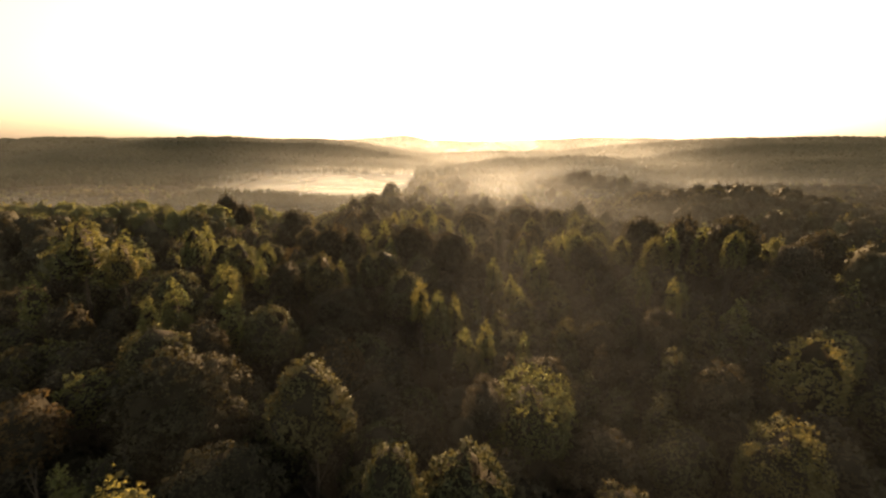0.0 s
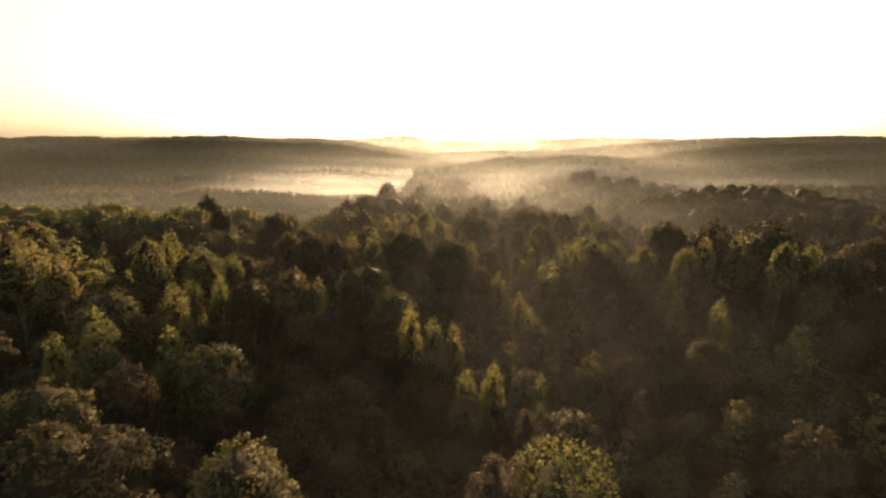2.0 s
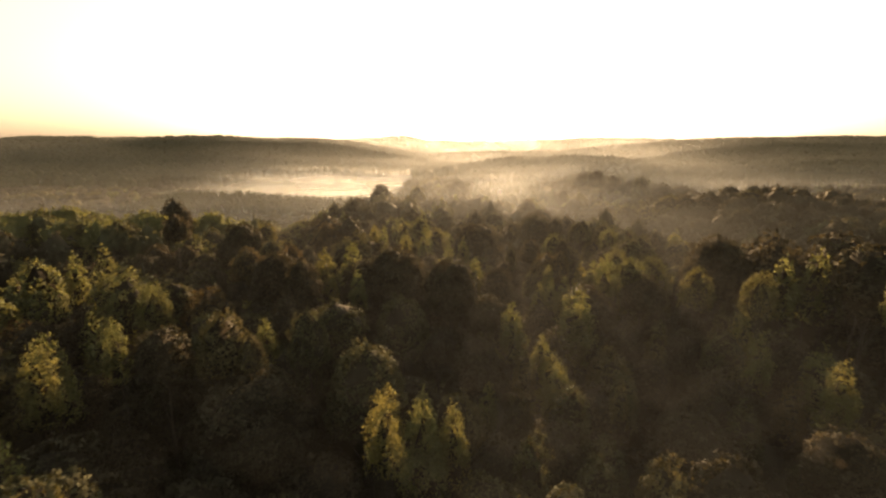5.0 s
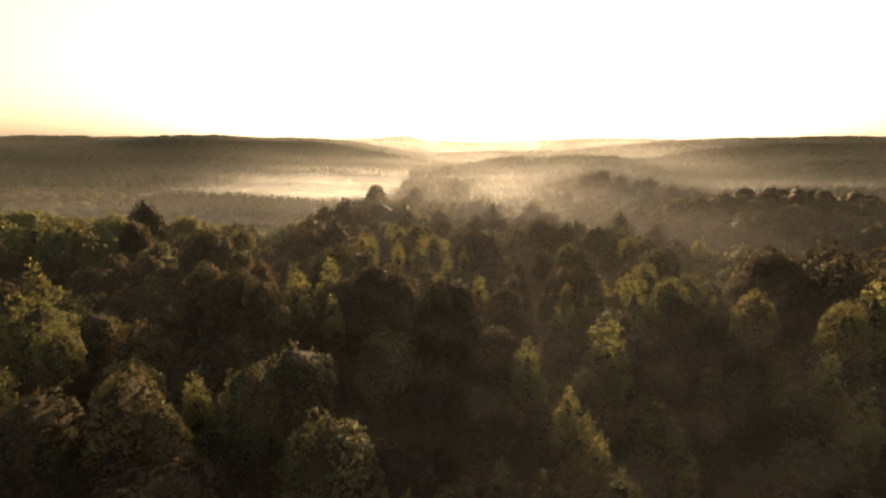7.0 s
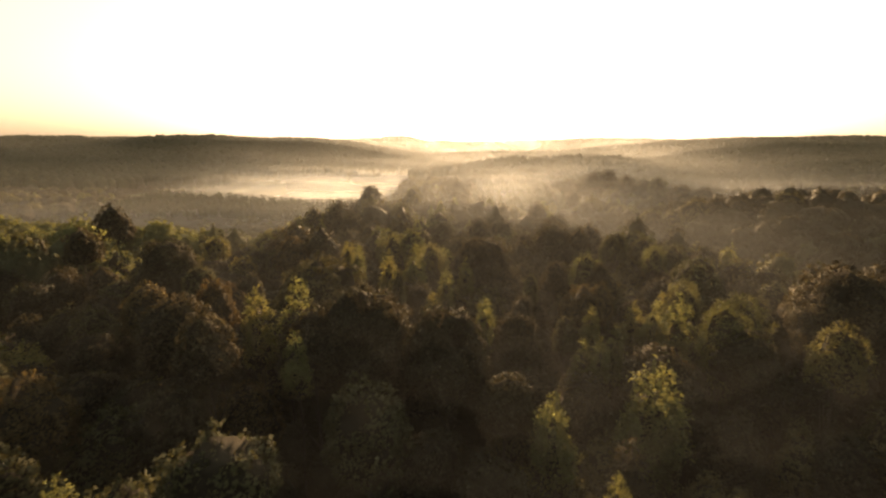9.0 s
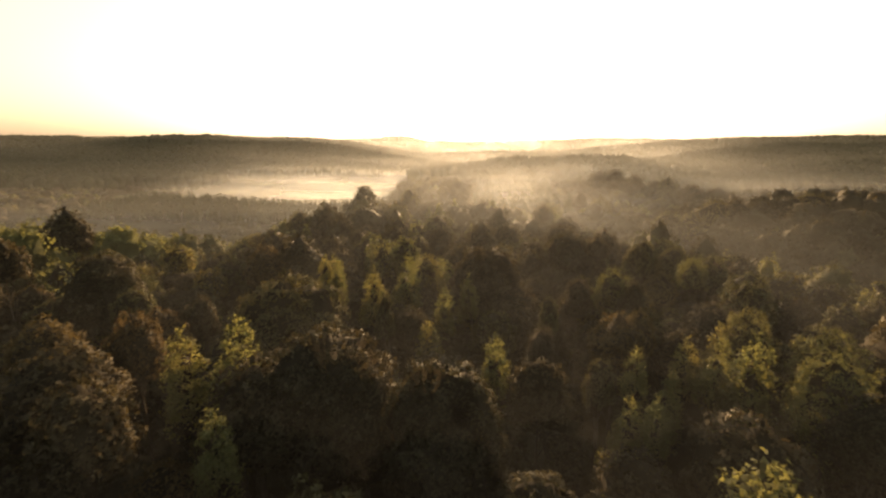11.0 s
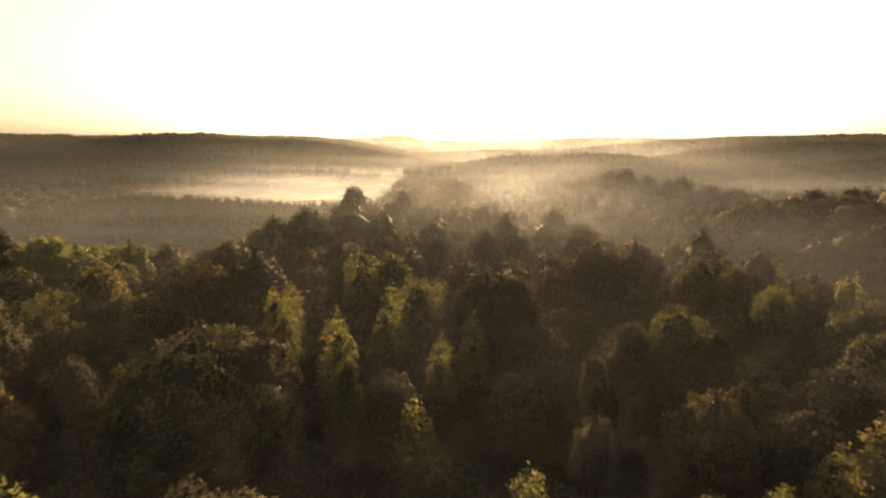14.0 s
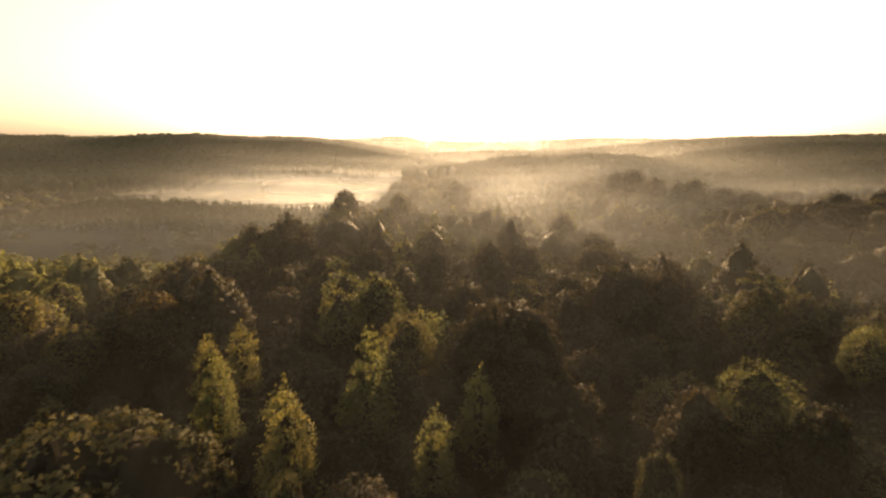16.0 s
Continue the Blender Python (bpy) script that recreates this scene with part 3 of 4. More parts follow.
plant("oak", -6.2, 99.9, 22.6, 10.5)
plant("poplar", 17.8, 100.4, 17.0, 2.3)
plant("oak", 52.3, 100.7, 23.7, 8.2)
plant("poplar", -13.5, 101.2, 22.8, 3.5)
plant("poplar", -17.4, 101.4, 21.9, 3.3)
plant("poplar", 16.0, 101.6, 16.3, 3.0)
plant("oak", 44.5, 103.4, 23.6, 10.2)
plant("oak", 86.8, 103.9, 20.6, 11.4)
plant("poplar", 27.3, 104.7, 20.2, 4.0)
plant("oak", 10.0, 104.8, 18.0, 5.4)
plant("poplar", 20.6, 105.1, 16.2, 2.7)
plant("rust", -31.0, 105.4, 21.4, 5.6)
plant("poplar", 6.2, 106.3, 19.2, 2.6)
plant("rust", -24.2, 106.3, 21.6, 4.4)
plant("poplar", 18.6, 106.4, 18.1, 2.3)
plant("poplar", -54.7, 106.5, 21.0, 4.1)
plant("poplar", 25.8, 107.0, 18.5, 2.6)
plant("broad", 36.3, 107.6, 19.2, 6.1)
plant("olive", 16.0, 107.8, 16.5, 2.7)
plant("oak", 48.5, 110.1, 22.4, 10.4)
plant("broad", -86.7, 110.2, 22.6, 8.0)
plant("poplar", 25.3, 111.1, 17.0, 2.7)
plant("oak", 59.4, 111.5, 23.0, 11.4)
plant("oak", 70.9, 111.5, 22.6, 11.4)
plant("broad", 32.1, 112.4, 19.5, 4.6)
plant("poplar", 29.5, 113.1, 17.5, 3.2)
plant("rust", -26.9, 113.8, 19.1, 5.8)
plant("grey", 12.1, 114.0, 17.1, 3.1)
plant("rust", 20.1, 115.0, 18.2, 5.6)
plant("rust", 23.1, 116.6, 18.0, 3.7)
plant("olive", -31.2, 117.1, 20.1, 4.2)
plant("olive", -4.5, 118.0, 19.3, 2.2)
plant("olive", -15.5, 118.9, 21.6, 12.3)
plant("grey", 32.6, 118.9, 18.0, 5.8)
plant("oak", -25.3, 119.2, 18.6, 4.2)
plant("oak", -1.6, 120.5, 16.5, 4.6)
plant("olive", 14.5, 121.6, 17.6, 2.3)
plant("olive", 37.7, 121.7, 19.5, 6.1)
plant("olive", 8.0, 122.5, 15.5, 5.1)
plant("oak", 25.2, 123.9, 18.9, 3.7)
plant("poplar", -6.4, 124.1, 20.6, 3.2)
plant("oak", -40.4, 125.6, 21.8, 9.7)
plant("poplar", -11.5, 125.9, 20.8, 2.3)
plant("poplar", 2.1, 126.7, 17.0, 2.7)
plant("oak", 19.5, 127.1, 18.2, 4.1)
plant("oak", -55.4, 128.6, 23.2, 5.4)
plant("broad", 25.0, 129.5, 19.0, 5.3)
plant("poplar", -13.7, 130.4, 20.5, 2.3)
plant("olive", 44.0, 130.6, 18.0, 7.6)
plant("poplar", 5.6, 131.7, 17.5, 3.1)
plant("poplar", -3.4, 132.9, 19.4, 4.1)
plant("broad", 39.0, 136.0, 19.0, 4.4)
plant("poplar", -14.3, 136.3, 19.0, 2.7)
plant("oak", 9.4, 141.7, 19.0, 11.5)
plant("broad", -0.7, 141.7, 18.1, 6.0)
plant("olive", 45.1, 141.9, 17.7, 5.6)
plant("olive", 34.1, 144.2, 19.0, 4.7)
plant("olive", 35.9, 145.8, 19.2, 4.2)
plant("olive", 41.3, 146.8, 17.9, 5.0)
plant("rust", -28.3, 147.6, 18.3, 6.9)
plant("broad", -43.8, 148.0, 18.1, 5.1)
plant("broad", -8.4, 149.0, 17.9, 5.6)
plant("oak", -23.2, 150.1, 19.7, 9.7)
plant("broad", -5.0, 152.7, 18.5, 5.5)
plant("olive", 42.8, 153.6, 18.0, 8.9)
plant("oak", 31.7, 156.7, 18.2, 4.1)
plant("oak", 26.5, 157.5, 18.6, 9.2)
plant("broad", -10.2, 159.0, 17.4, 6.8)
plant("oak", -31.6, 160.4, 18.2, 13.2)
plant("oak", 27.4, 163.1, 16.8, 8.7)
plant("oak", -77.9, 167.8, 21.9, 9.3)
plant("oak", 38.4, 172.6, 16.5, 8.0)
plant("olive", 22.4, 175.5, 13.7, 9.1)
plant("oak", 31.4, 180.5, 15.8, 10.1)
plant("oak", 12.0, 184.5, 16.0, 7.7)
plant("oak", -24.5, 189.1, 16.5, 9.4)
plant("oak", -9.6, 192.0, 16.0, 9.6)
plant("olive", -37.8, 198.4, 17.0, 8.8)
plant("oak", -30.4, 200.5, 18.6, 12.1)
plant("oak", 37.7, 200.9, 14.0, 9.3)
plant("olive", 0.8, 203.4, 15.5, 9.2)
plant("oak", 76.9, 220.2, 12.5, 9.6)
plant("olive", 77.1, 222.0, 13.2, 9.7)
plant("olive", 85.6, 224.0, 12.8, 10.5)
plant("oak", 38.1, 233.9, 14.1, 7.9)
plant("olive", 100.0, 236.0, 15.2, 9.9)
plant("oak", 117.3, 236.0, 15.2, 11.0)
plant("oak", 109.1, 238.0, 15.7, 10.8)
plant("oak", 129.3, 240.0, 16.2, 11.6)
plant("olive", 139.9, 242.0, 17.0, 12.1)
plant("oak", -26.6, 242.7, 19.5, 8.1)
plant("poplar", 42.5, 246.5, 12.6, 8.2)
plant("oak", -27.8, 249.5, 18.9, 10.5)
plant("olive", 67.1, 250.0, 4.7, 8.6)
plant("olive", -10.8, 255.9, 17.5, 8.0)
plant("oak", 87.5, 258.0, 6.6, 10.3)
plant("olive", 82.6, 266.0, 8.7, 12.0)
plant("oak", 149.7, 306.0, 10.9, 10.4)
plant("oak", 144.6, 312.0, 12.3, 13.4)
plant("oak", 10.2, 317.1, 16.4, 16.7)
plant("oak", 136.1, 318.0, 13.4, 14.8)
plant("olive", 127.2, 328.0, 17.0, 14.3)
plant("oak", 121.3, 332.0, 15.0, 11.6)
plant("oak", 113.0, 340.0, 17.3, 13.8)
plant("oak", 103.3, 345.0, 20.3, 13.4)
plant("oak", 97.0, 350.0, 19.1, 16.2)

# ---------------------------------------------------------------- the close wood between them
random.seed(11)


def mixture(x, y):
    """Which kind grows here: stands of poplar run in loose drifts among the oaks."""
    drift = noise.noise(Vector((x * 0.035, y * 0.03, 3.1))) + 0.5 * noise.noise(Vector((x * 0.11, y * 0.1, 9.0)))
    r = random.random()
    if 6 < x < 48 and 42 < y < 92 and r < 0.62:
        return "slim"
    if x < -36 and y > 138 and r < 0.9:
        return "broad" if r < 0.75 else "olive"
    if -16 < x < 5 and 112 < y < 190 and r < 0.36:
        return "broad" if r < 0.2 else "poplar"
    if 6 < x < 22 and 126 < y < 160:
        return "oak"
    if r < (0.10 if drift > 0.16 else 0.02):
        return "poplar" if y > 62 else "slim"
    if r < 0.26:
        return "olive"
    if r < 0.285:
        return "rust"
    if r < 0.30:
        return "broad"
    return "oak"


def close_wood(tries, budget):
    made = 0
    for _ in range(tries):
        x, y = random.uniform(-80, 80), random.uniform(12, 198)
        if abs(x) > y + 35 or (y > 165 and not -50 < x < 48) or (abs(x) > 62 and y > 135):
            continue
        kind = mixture(x, y)
        wide = random.uniform(3.2, 5.0) if kind in ("poplar", "slim") else random.uniform(5.2, 8.2)
        if not free(x, y, wide, 0.34):
            continue
        base = float(land(x, y))
        tall = random.uniform(11.5, 15.5) if kind in ("poplar", "slim") else 9.8 + 0.5 * wide + random.uniform(-2.2, 1.8)
        if ((x + 27) / 11) ** 2 + ((y - 134) / 15) ** 2 < 1 or ((x - 10) / 7) ** 2 + ((y - 116) / 7) ** 2 < 1:
            tall *= 0.62
        if y < 38:
            tall *= 0.84
        plant(kind, x, y, base + tall, wide, random.randrange(12))
        made += 1
        if made >= budget:
            break


close_wood(16000, 520)


# ---------------------------------------------------------------- woods farther off
def stock(kind, rng, close=False):
    """Lighter builds of the same trees for the woods beyond: corners, triangles, blades, normals, width and height."""
    if kind == "poplar":
        v, t, q, s = crown(poplar_lobes(rng, 16, width=5.0), 700 if close else 160, 0.42 if close else 0.85, rng, BALL2, 0.4, 0.6, 24, 0.6)
        return v, t, q, s, 4.4, 20.0
    if kind == "pine":
        v, t, q, s = crown(pine_lobes(rng, 4), 40, 0.9, rng, BALL1, 0.25)
        return v, t, q, s, 3.4, 11.0
    if kind == "shrub":
        v, t, q, s = crown(oak_lobes(rng, 8, big=1.5, base=1.0), 90, 1.1, rng, BALL1, 0.8, 0.7)
        return v, t, q, s, 9.0, 18.0
    v, t, q, s = crown(oak_lobes(rng, 20, big=1.1), 620 if close else 160, 0.72 if close else 1.15, rng, BALL2, 0.6, 0.6, 40, 0.9)
    return v, t, q, s, 9.0, 18.0


def blob(rng):
    """A far crown: a lumpy head."""
    v, t = BALL1
    v = v * rng.uniform(0.86, 1.12, (len(v), 1)) * np.array([4.5, 4.5, 8.0]) + np.array([0, 0, 8.5])
    out = unit((v - np.array([0, 0, 9.5])) * np.array([1, 1, 0.8]) + rng.normal(0, 0.12, v.shape))
    return v, t, np.zeros((0, 4), int), out, 9.0, 17.0


def compact(v, t, q, s):
    used = np.unique(np.concatenate([t.ravel(), q.ravel()]))
    back = np.zeros(len(v), int)
    back[used] = np.arange(len(used))
    return v[used], back[t], back[q], s[used]


def woods(name, label, leaf, builds, spots, rng):
    """Many trees as one body. spots: rows of x, y, width, height."""
    vs, ts, qs, ns, at = [], [], [], [], 0
    pick = rng.integers(0, len(builds), len(spots))
    for i, (v, t, q, soft, w, h) in enumerate(builds):
        v, t, q, soft = compact(v, t, q, soft)
        s = spots[pick == i]
        if not len(s):
            continue
        a = rng.uniform(0, 6.28, len(s))
        ca, sa = np.cos(a)[:, None], np.sin(a)[:, None]
        kx, kz = (s[:, 2] / w)[:, None], (s[:, 3] / h)[:, None]
        x = (v[None, :, 0] * ca - v[None, :, 1] * sa) * kx + s[:, 0:1]
        y = (v[None, :, 0] * sa + v[None, :, 1] * ca) * kx + s[:, 1:2]
        z = v[None, :, 2] * kz + land(s[:, 0], s[:, 1])[:, None]
        turned = np.stack([soft[None, :, 0] * ca - soft[None, :, 1] * sa, soft[None, :, 0] * sa + soft[None, :, 1] * ca,
                           np.repeat(soft[None, :, 2], len(s), 0)], 2)
        ns.append(turned.reshape(-1, 3))
        step = (np.arange(len(s)) * len(v))[:, None, None] + at
        vs.append(np.stack([x, y, z], 2).reshape(-1, 3))
        ts.append((t[None] + step).reshape(-1, 3))
        qs.append((q[None] + step).reshape(-1, 4))
        at += len(v) * len(s)
    me = quick_mesh(name, np.concatenate(vs), np.concatenate(ts), np.concatenate(qs), normals=np.concatenate(ns))
    me.materials.append(LEAF[leaf])
    return tagged(new(name, me), label, "woodland", kind="stuff")


def grid_spots(rng, x0, x1, y0, y1, gap):
    gx, gy = np.meshgrid(np.arange(x0, x1, gap), np.arange(y0, y1, gap))
    p = np.stack([gx.ravel(), gy.ravel()], 1) + rng.uniform(-0.46, 0.46, (gx.size, 2)) * gap
    return p[np.abs(p[:, 0]) < np.maximum(1.02 * p[:, 1] + 30, 80)]


def open_field(x, y):
    """Clearings on the valley floor, under the mist."""
    lake = (np.abs(x + 128) < 102) & (y > 340) & (y < 640 + 0.3 * x)
    strip = (np.abs(x - 40 - 0.1 * (y - 300)) < 24) & (y > 286) & (y < 440)
    left = (x < -14) & (x > -175) & (y > 276) & (y < 345)
    return lake | strip | left


rng = np.random.default_rng(21)
p = grid_spots(rng, -420, 470, 0, 440, 9.0)
x, y = p[:, 0], p[:, 1]
inner = (np.abs(x) < 62) & (y < 165) & (y > -22) | (np.abs(x) < 50) & (y < 198) & (y > -22) | (np.abs(x) < 80) & (y < 135) & (y > -22)
p = p[~inner & ~open_field(x, y)]
p = p[np.array([free(a, b, 6.0, 0.3) for a, b in p])]
kindness = rng.uniform(0, 1, len(p)) + 0.35 * np.sin(p[:, 0] * 0.05 + 1) * np.cos(p[:, 1] * 0.043)
low = 1 - 0.28 * ease(170, 230, p[:, 1]) * (1 - ease(-60, -30, p[:, 0]) * (1 - ease(5, 20, p[:, 0])))
low = np.where((p[:, 1] > 196) & (p[:, 1] < 262) & (p[:, 0] > -36) & (p[:, 0] < 22), 0.98, low)
low = np.where((p[:, 0] < -40) & (p[:, 1] > 228), 0.78 * low, low)
size = np.stack([rng.uniform(6.5, 10.5, len(p)), rng.uniform(13.5, 18.5, len(p)) * low], 1)
slim = np.stack([rng.uniform(3.8, 5.6, len(p)), rng.uniform(13, 17.5, len(p)) * low], 1)
s_all = np.concatenate([p, size], 1)
s_slim = np.concatenate([p, slim], 1)
kindness = np.where((p[:, 0] < -38) & (p[:, 1] > 150) & (p[:, 1] < 215), 0.25, kindness)
knoll = (p[:, 0] > 66) & (p[:, 0] < 190) & (p[:, 1] > 190) & (p[:, 1] < 265)
kindness = np.where(knoll, 0.9, kindness)
size = np.where(knoll[:, None], size * np.array([1.05, 1.1]), size)
s_all = np.concatenate([p, size], 1)
stand = (p[:, 0] < -38) & (p[:, 1] > 145) & (p[:, 1] < 236) & (rng.uniform(0, 1, len(p)) < 0.82)
kindness = np.where(stand, -9, kindness)
m1, m2, m3 = (kindness > -5) & (kindness < 0.16), (kindness >= 0.16) & (kindness < 0.36), kindness >= 0.36
close = (p[:, 1] < 215) & (np.abs(p[:, 0]) < 150)
for nm, label, leaf, kind, rows, m in (
        ("tulip_woods", "yellow-green broadleaf stand on the valley side", "poplar", "oak", s_all, stand),
        ("poplar_woods", "yellow-green slender trees scattered through hazy valley woods", "poplar", "poplar", s_slim, m1),
        ("olive_woods", "olive green broadleaf trees in hazy valley woods", "olive", "oak", s_all, m2),
        ("oak_woods", "dark green broadleaf woods hazed by morning mist", "oak", "oak", s_all, m3)):
    woods(nm, label, leaf, [stock(kind, rng, True) for _ in range(4)], rows[m & close], rng)
    if (m & ~close).any():
        woods(nm, label, leaf, [stock(kind, rng) for _ in range(4)], rows[m & ~close], rng)

p = grid_spots(rng, -80, 80, -80, 12, 8.6)
spots = np.concatenate([p, rng.uniform(6.5, 10.5, (len(p), 1)), rng.uniform(12, 17, (len(p), 1))], 1)
woods("oak_woods", "dark green broadleaf woods on the spur", "oak", [stock("oak", rng) for _ in range(4)], spots, rng)

# low growth under and between the near trees
p = grid_spots(rng, -80, 80, -10, 200, 5.6)
spots = np.concatenate([p, rng.uniform(5.5, 8.5, (len(p), 1)), rng.uniform(4.0, 8.5, (len(p), 1))], 1)
woods("undergrowth", "dark shrubs and saplings crowding the forest floor", "oak", [stock("shrub", rng) for _ in range(8)], spots, rng)

# young pines in rows on the valley floor
gx, gy = np.meshgrid(np.arange(-172, -16, 2.1), np.arange(279, 343, 7.5))
left_rows = np.stack([gx.ravel(), gy.ravel()], 1) + rng.normal(0, 1.1, (gx.size, 2))
gx, gy = np.meshgrid(np.arange(18, 66, 5.0), np.arange(290, 436, 8.0))
right_rows = np.stack([gx.ravel() + 0.1 * (gy.ravel() - 300), gy.ravel()], 1) + rng.normal(0, 0.7, (gx.size, 2))
for nm, pts, tall in (("pine_plantation", left_rows, 12.5), ("pine_rows", right_rows, 13.5)):
    wide = 0.30 * tall if nm == "pine_plantation" else 0.42 * tall
    spots = np.concatenate([pts, rng.uniform(0.85, 1.15, (len(pts), 1)) * wide, rng.uniform(0.96, 1.02, (len(pts), 1)) * tall], 1)
    woods(nm, "dark young pines planted in rows in valley mist", "pine", [stock("pine", rng) for _ in range(4)], spots, rng)

# wooded ridges out to the skyline
for nm, y0, y1, gap, grow in (("ridge_woods", 440, 900, 8.0, 1.15), ("far_ridge_woods", 900, 1500, 13.5, 1.8), ("skyline_woods", 1500, 3600, 52.0, 4.8)):
    p = grid_spots(rng, -1.08 * y1 - 40, 1.08 * y1 + 40, y0, y1, gap)
    p = p[~open_field(p[:, 0], p[:, 1]) & ~((p[:, 1] < 500) & (np.abs(p[:, 0] + 128) < 150))]
    tall = rng.uniform(0.9, 1.08, (len(p), 1)) * 17
    spots = np.concatenate([p, rng.uniform(8, 12, (len(p), 1)) * grow, tall], 1)
    woods(nm, "dark wooded ridge fading into morning haze", "woods", [blob(rng) for _ in range(14)], spots, rng)


# ---------------------------------------------------------------- mist
def mist(name, label, y, half, low, high, floor, top, thick, axis, spread, side, grain=0.02, bow=0.12, stretch=0.35, limit=None):
    """A hanging veil of mist across the valley, bowed and uneven."""
    n, rows = 48, 6
    xs = np.linspace(axis - half, axis + half if limit is None else limit, n)
    v = []
    for j in range(rows + 1):
        z = floor + (top - floor) * j / rows
        for x in xs:
            v.append((x, y + bow * half * ((x - axis) / half) ** 2 * -1 + 2.0 * math.sin(x * 0.05 + z * 0.1), z))
    i = (np.arange(rows)[:, None] * n + np.arange(n - 1)[None, :]).ravel()
    me = quick_mesh(name, np.array(v), None, np.stack([i, i + 1, i + n + 1, i + n], 1), True)
    me.materials.append(mist_material(name, thick, low, high, axis, spread, side, grain, stretch))
    return tagged(new(name, me), label, "mist", "morning mist", "stuff")


def lying_mist(x0, x1, y0, y1, z, thick, edge=45.0, grain=0.012):
    """A level layer of mist in a hollow, thinning out towards its edges."""
    n = 24
    gx, gy = np.meshgrid(np.linspace(x0, x1, n), np.linspace(y0, y1, n))
    gz = z + 0.8 * np.sin(gx * 0.031 + z) + 0.6 * np.cos(gy * 0.043)
    i = (np.arange(n - 1)[:, None] * n + np.arange(n - 1)[None, :]).ravel()
    me = quick_mesh("valley_mist", np.stack([gx.ravel(), gy.ravel(), gz.ravel()], 1), None, np.stack([i, i + 1, i + n + 1, i + n], 1), True)
    m, nodes, l = node_material("lying_mist")
    geo = nodes.new("ShaderNodeNewGeometry")
    sep = nodes.new("ShaderNodeSeparateXYZ")
    l.new(geo.outputs["Position"], sep.inputs[0])
    tex = nodes.new("ShaderNodeTexNoise")
    tex.inputs["Scale"].default_value = grain
    tex.inputs["Detail"].default_value = 4.0
    l.new(geo.outputs["Position"], tex.inputs["Vector"])
    total = None
    for axis, a, b in (("X", x0, x0 + edge), ("X", x1, x1 - edge), ("Y", y0, y0 + edge), ("Y", y1, y1 - edge), ("Noise", 0.25, 0.7)):
        fade = nodes.new("ShaderNodeMapRange")
        fade.interpolation_type = "SMOOTHSTEP"
        fade.inputs["From Min"].default_value, fade.inputs["From Max"].default_value = min(a, b), max(a, b)
        fade.inputs["To Min"].default_value, fade.inputs["To Max"].default_value = (0.0, 1.0) if a < b else (1.0, 0.0)
        if axis == "Noise":
            fade.inputs["To Min"].default_value = 0.45
        l.new(tex.outputs["Fac"] if axis == "Noise" else sep.outputs[axis], fade.inputs["Value"])
        mul = nodes.new("ShaderNodeMath")
        mul.operation = "MULTIPLY"
        l.new(fade.outputs["Result"], mul.inputs[0])
        if total is None:
            mul.inputs[1].default_value = thick
        else:
            l.new(total, mul.inputs[1])
        total = mul.outputs[0]
    clear, top, under, both, mix, out = [nodes.new("ShaderNode" + k) for k in ("BsdfTransparent", "BsdfDiffuse", "BsdfTranslucent", "MixShader", "MixShader", "OutputMaterial")]
    top.inputs["Color"].default_value = under.inputs["Color"].default_value = (0.92, 0.88, 0.80, 1)
    both.inputs["Fac"].default_value = 0.88
    l.new(top.outputs[0], both.inputs[1])
    l.new(under.outputs[0], both.inputs[2])
    l.new(total, mix.inputs["Fac"])
    l.new(clear.outputs[0], mix.inputs[1])
    l.new(both.outputs[0], mix.inputs[2])
    l.new(mix.outputs[0], out.inputs["Surface"])
    me.materials.append(m)
    return tagged(new("valley_mist", me), "thin level layer of grey mist lying in the valley", "mist", "morning mist", "stuff")


THIN, BANK = "thin sunlit morning haze over the trees", "bright bank of ground mist on the valley floor"
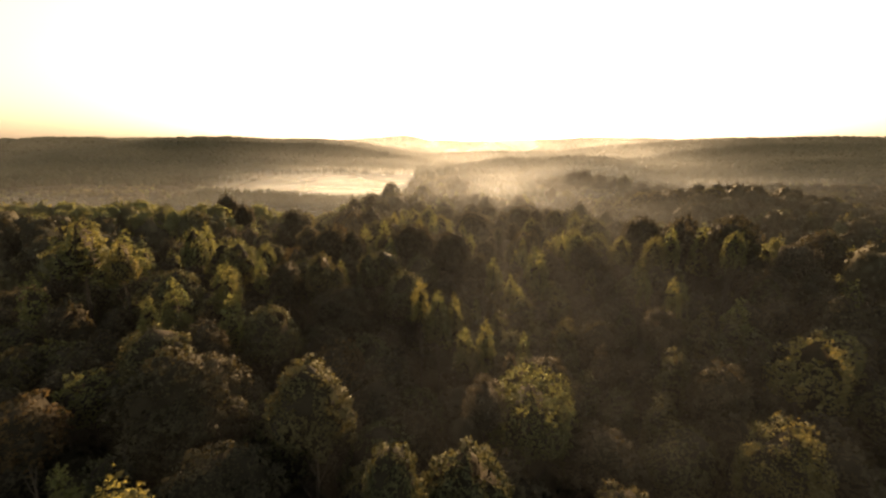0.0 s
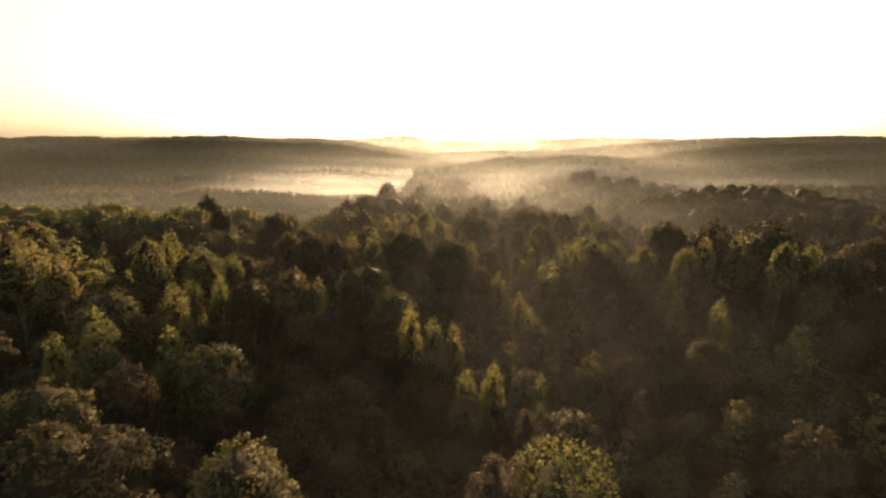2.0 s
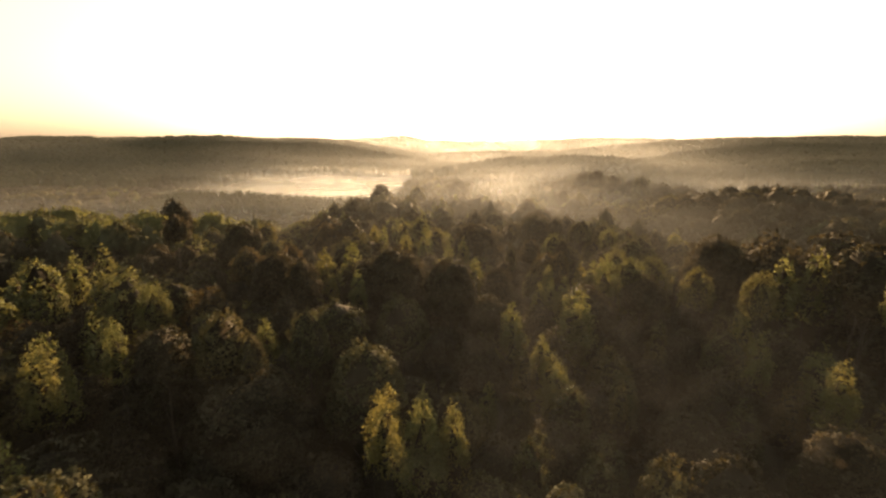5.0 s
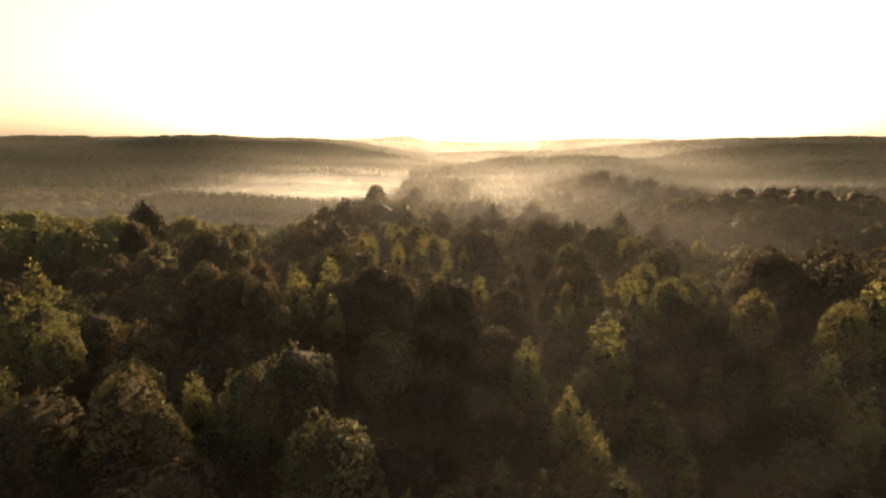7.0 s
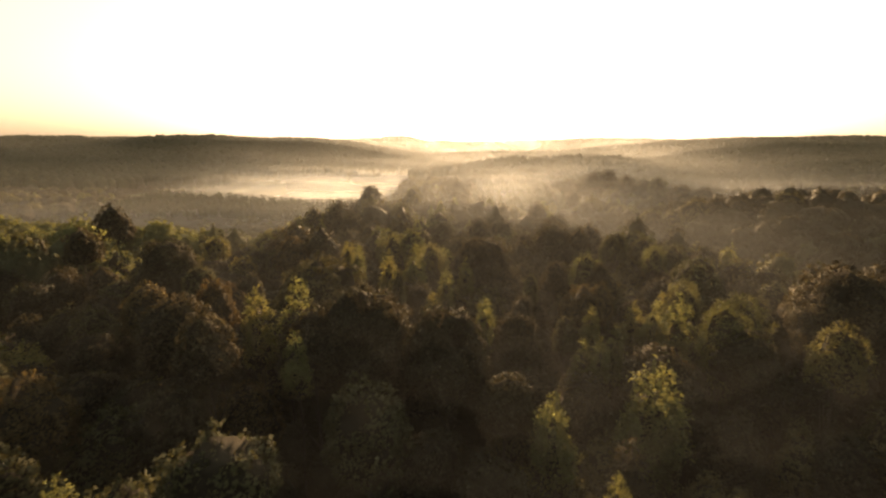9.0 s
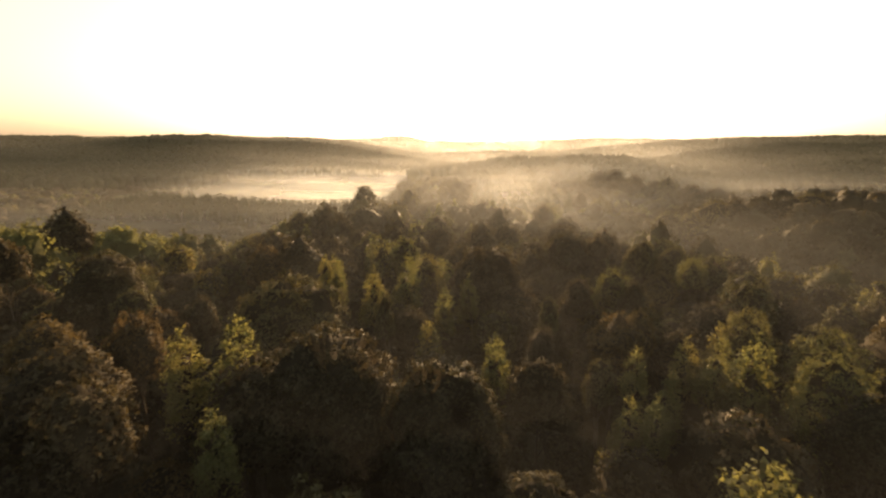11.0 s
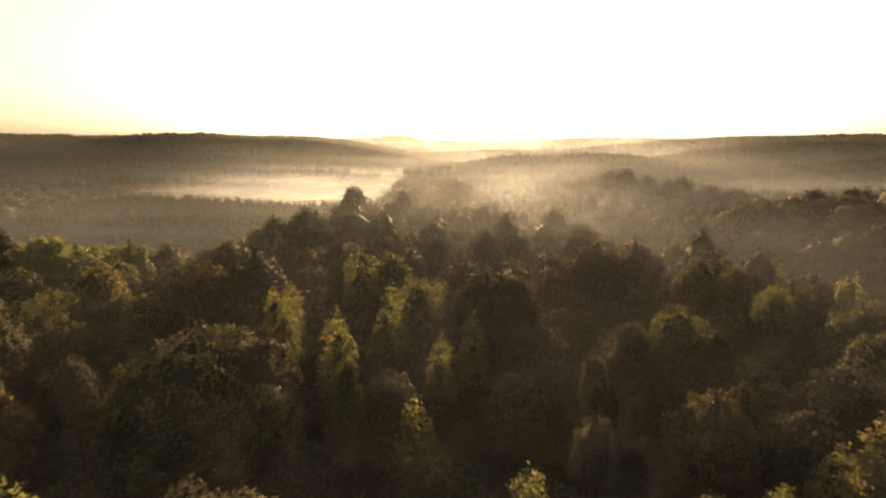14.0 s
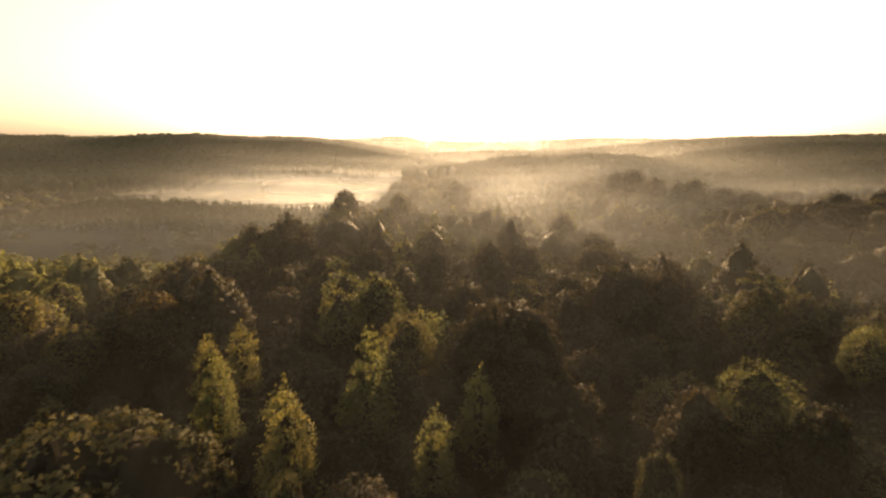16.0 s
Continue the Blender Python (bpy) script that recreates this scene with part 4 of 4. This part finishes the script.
# a shallow layer that lies over the tree tops, below the flight
# besides haze, the sheets imitate lens glare by being densest sunward
for k in range(26):
    far = 26.0 + 7.0 * k
    mist("canopy_haze_glare", THIN, far, 60 + far, 15, 29, -14, 30, 0.0046 + 0.0010 * ease(60, 125, far) + 0.00006 * max(far - 150, 0), 7 + 0.14 * far, 40 + 0.34 * far, 0.06 + 0.0005 * far, 0.05)
# narrow sunward sheets that also put a glow over the spur's end
for far, reach, full, axis, spread in ((206, 120, 0.036, 20, 70), (232, 130, 0.056, 21, 75), (256, 140, 0.075, 22, 80)):
    mist("haze", THIN, far, reach, 8, 36, -14, 40, full, axis, spread, 0.02)
# wide haze, thickened along the sun's line so density stands for its glow
for far, reach, thin, full, clear in ((285, 400, 4, 0.060, 38), (340, 460, 2, 0.085, 40),
                                      (410, 540, 2, 0.095, 44), (500, 660, 4, 0.100, 54), (640, 800, 8, 0.125, 66), (850, 1000, 14, 0.21, 90), (1200, 1450, 20, 0.45, 130)):
    mist("haze", THIN, far, reach, thin, clear, -18, clear + 4, full, 0.115 * far, 0.60 * far + 10, 0.13)
for far, full, crest in ((350, 0.30, 3), (385, 0.40, 6), (430, 0.5, 8), (490, 0.55, 11), (570, 0.6, 15), (680, 0.5, 20)):
    mist("ground_mist", BANK, far, 0.42 * far, -6, crest, -16, crest + 2, full, -62 - 0.03 * far, 0.42 * far, 0.0, 0.03, 0.0, 0.2, -26)
for far, full in ((196, 0.014), (222, 0.024), (248, 0.028), (272, 0.030)):
    mist("haze", THIN, far, 190, 2, 30, -16, 32, full, -135, 185, 0.0)
for far, full in ((150, 0.003), (180, 0.003), (262, 0.018)):
    mist("haze", THIN, far, 150, 6, 30, -16, 32, full, 165 - 0.2 * far, 125, 0.0, 0.03)
# mist among the pine rows, along the lane and between the wooded knolls
for far, axis, reach, full, crest in ((292, 44, 36, 0.30, 11), (325, 46, 40, 0.46, 15), (365, 52, 46, 0.56, 19), (410, 66, 66, 0.62, 23), (455, 95, 110, 0.45, 26),
                                      (248, 68, 26, 0.10, 8), (270, 73, 30, 0.14, 10), (298, 82, 40, 0.30, 13), (322, 120, 60, 0.40, 13), (310, 205, 100, 0.24, 10), (395, 240, 140, 0.30, 15)):
    mist("ground_mist", BANK, far, reach, -6, crest, -16, crest + 2, full, axis, reach, 0.0, 0.05, 0.0, 0.3)
# level mist in the hollows on both sides of the spur
for z, full in ((-3.0, 0.44), (0.0, 0.36), (2.6, 0.24), (5.0, 0.10)):
    lying_mist(-420, -14, 200, 345, z, full, 40.0)
for z, full in ((1.0, 0.26), (6.0, 0.22), (11.0, 0.16), (16.0, 0.08)):
    lying_mist(62, 460, 240, 520, z, full)
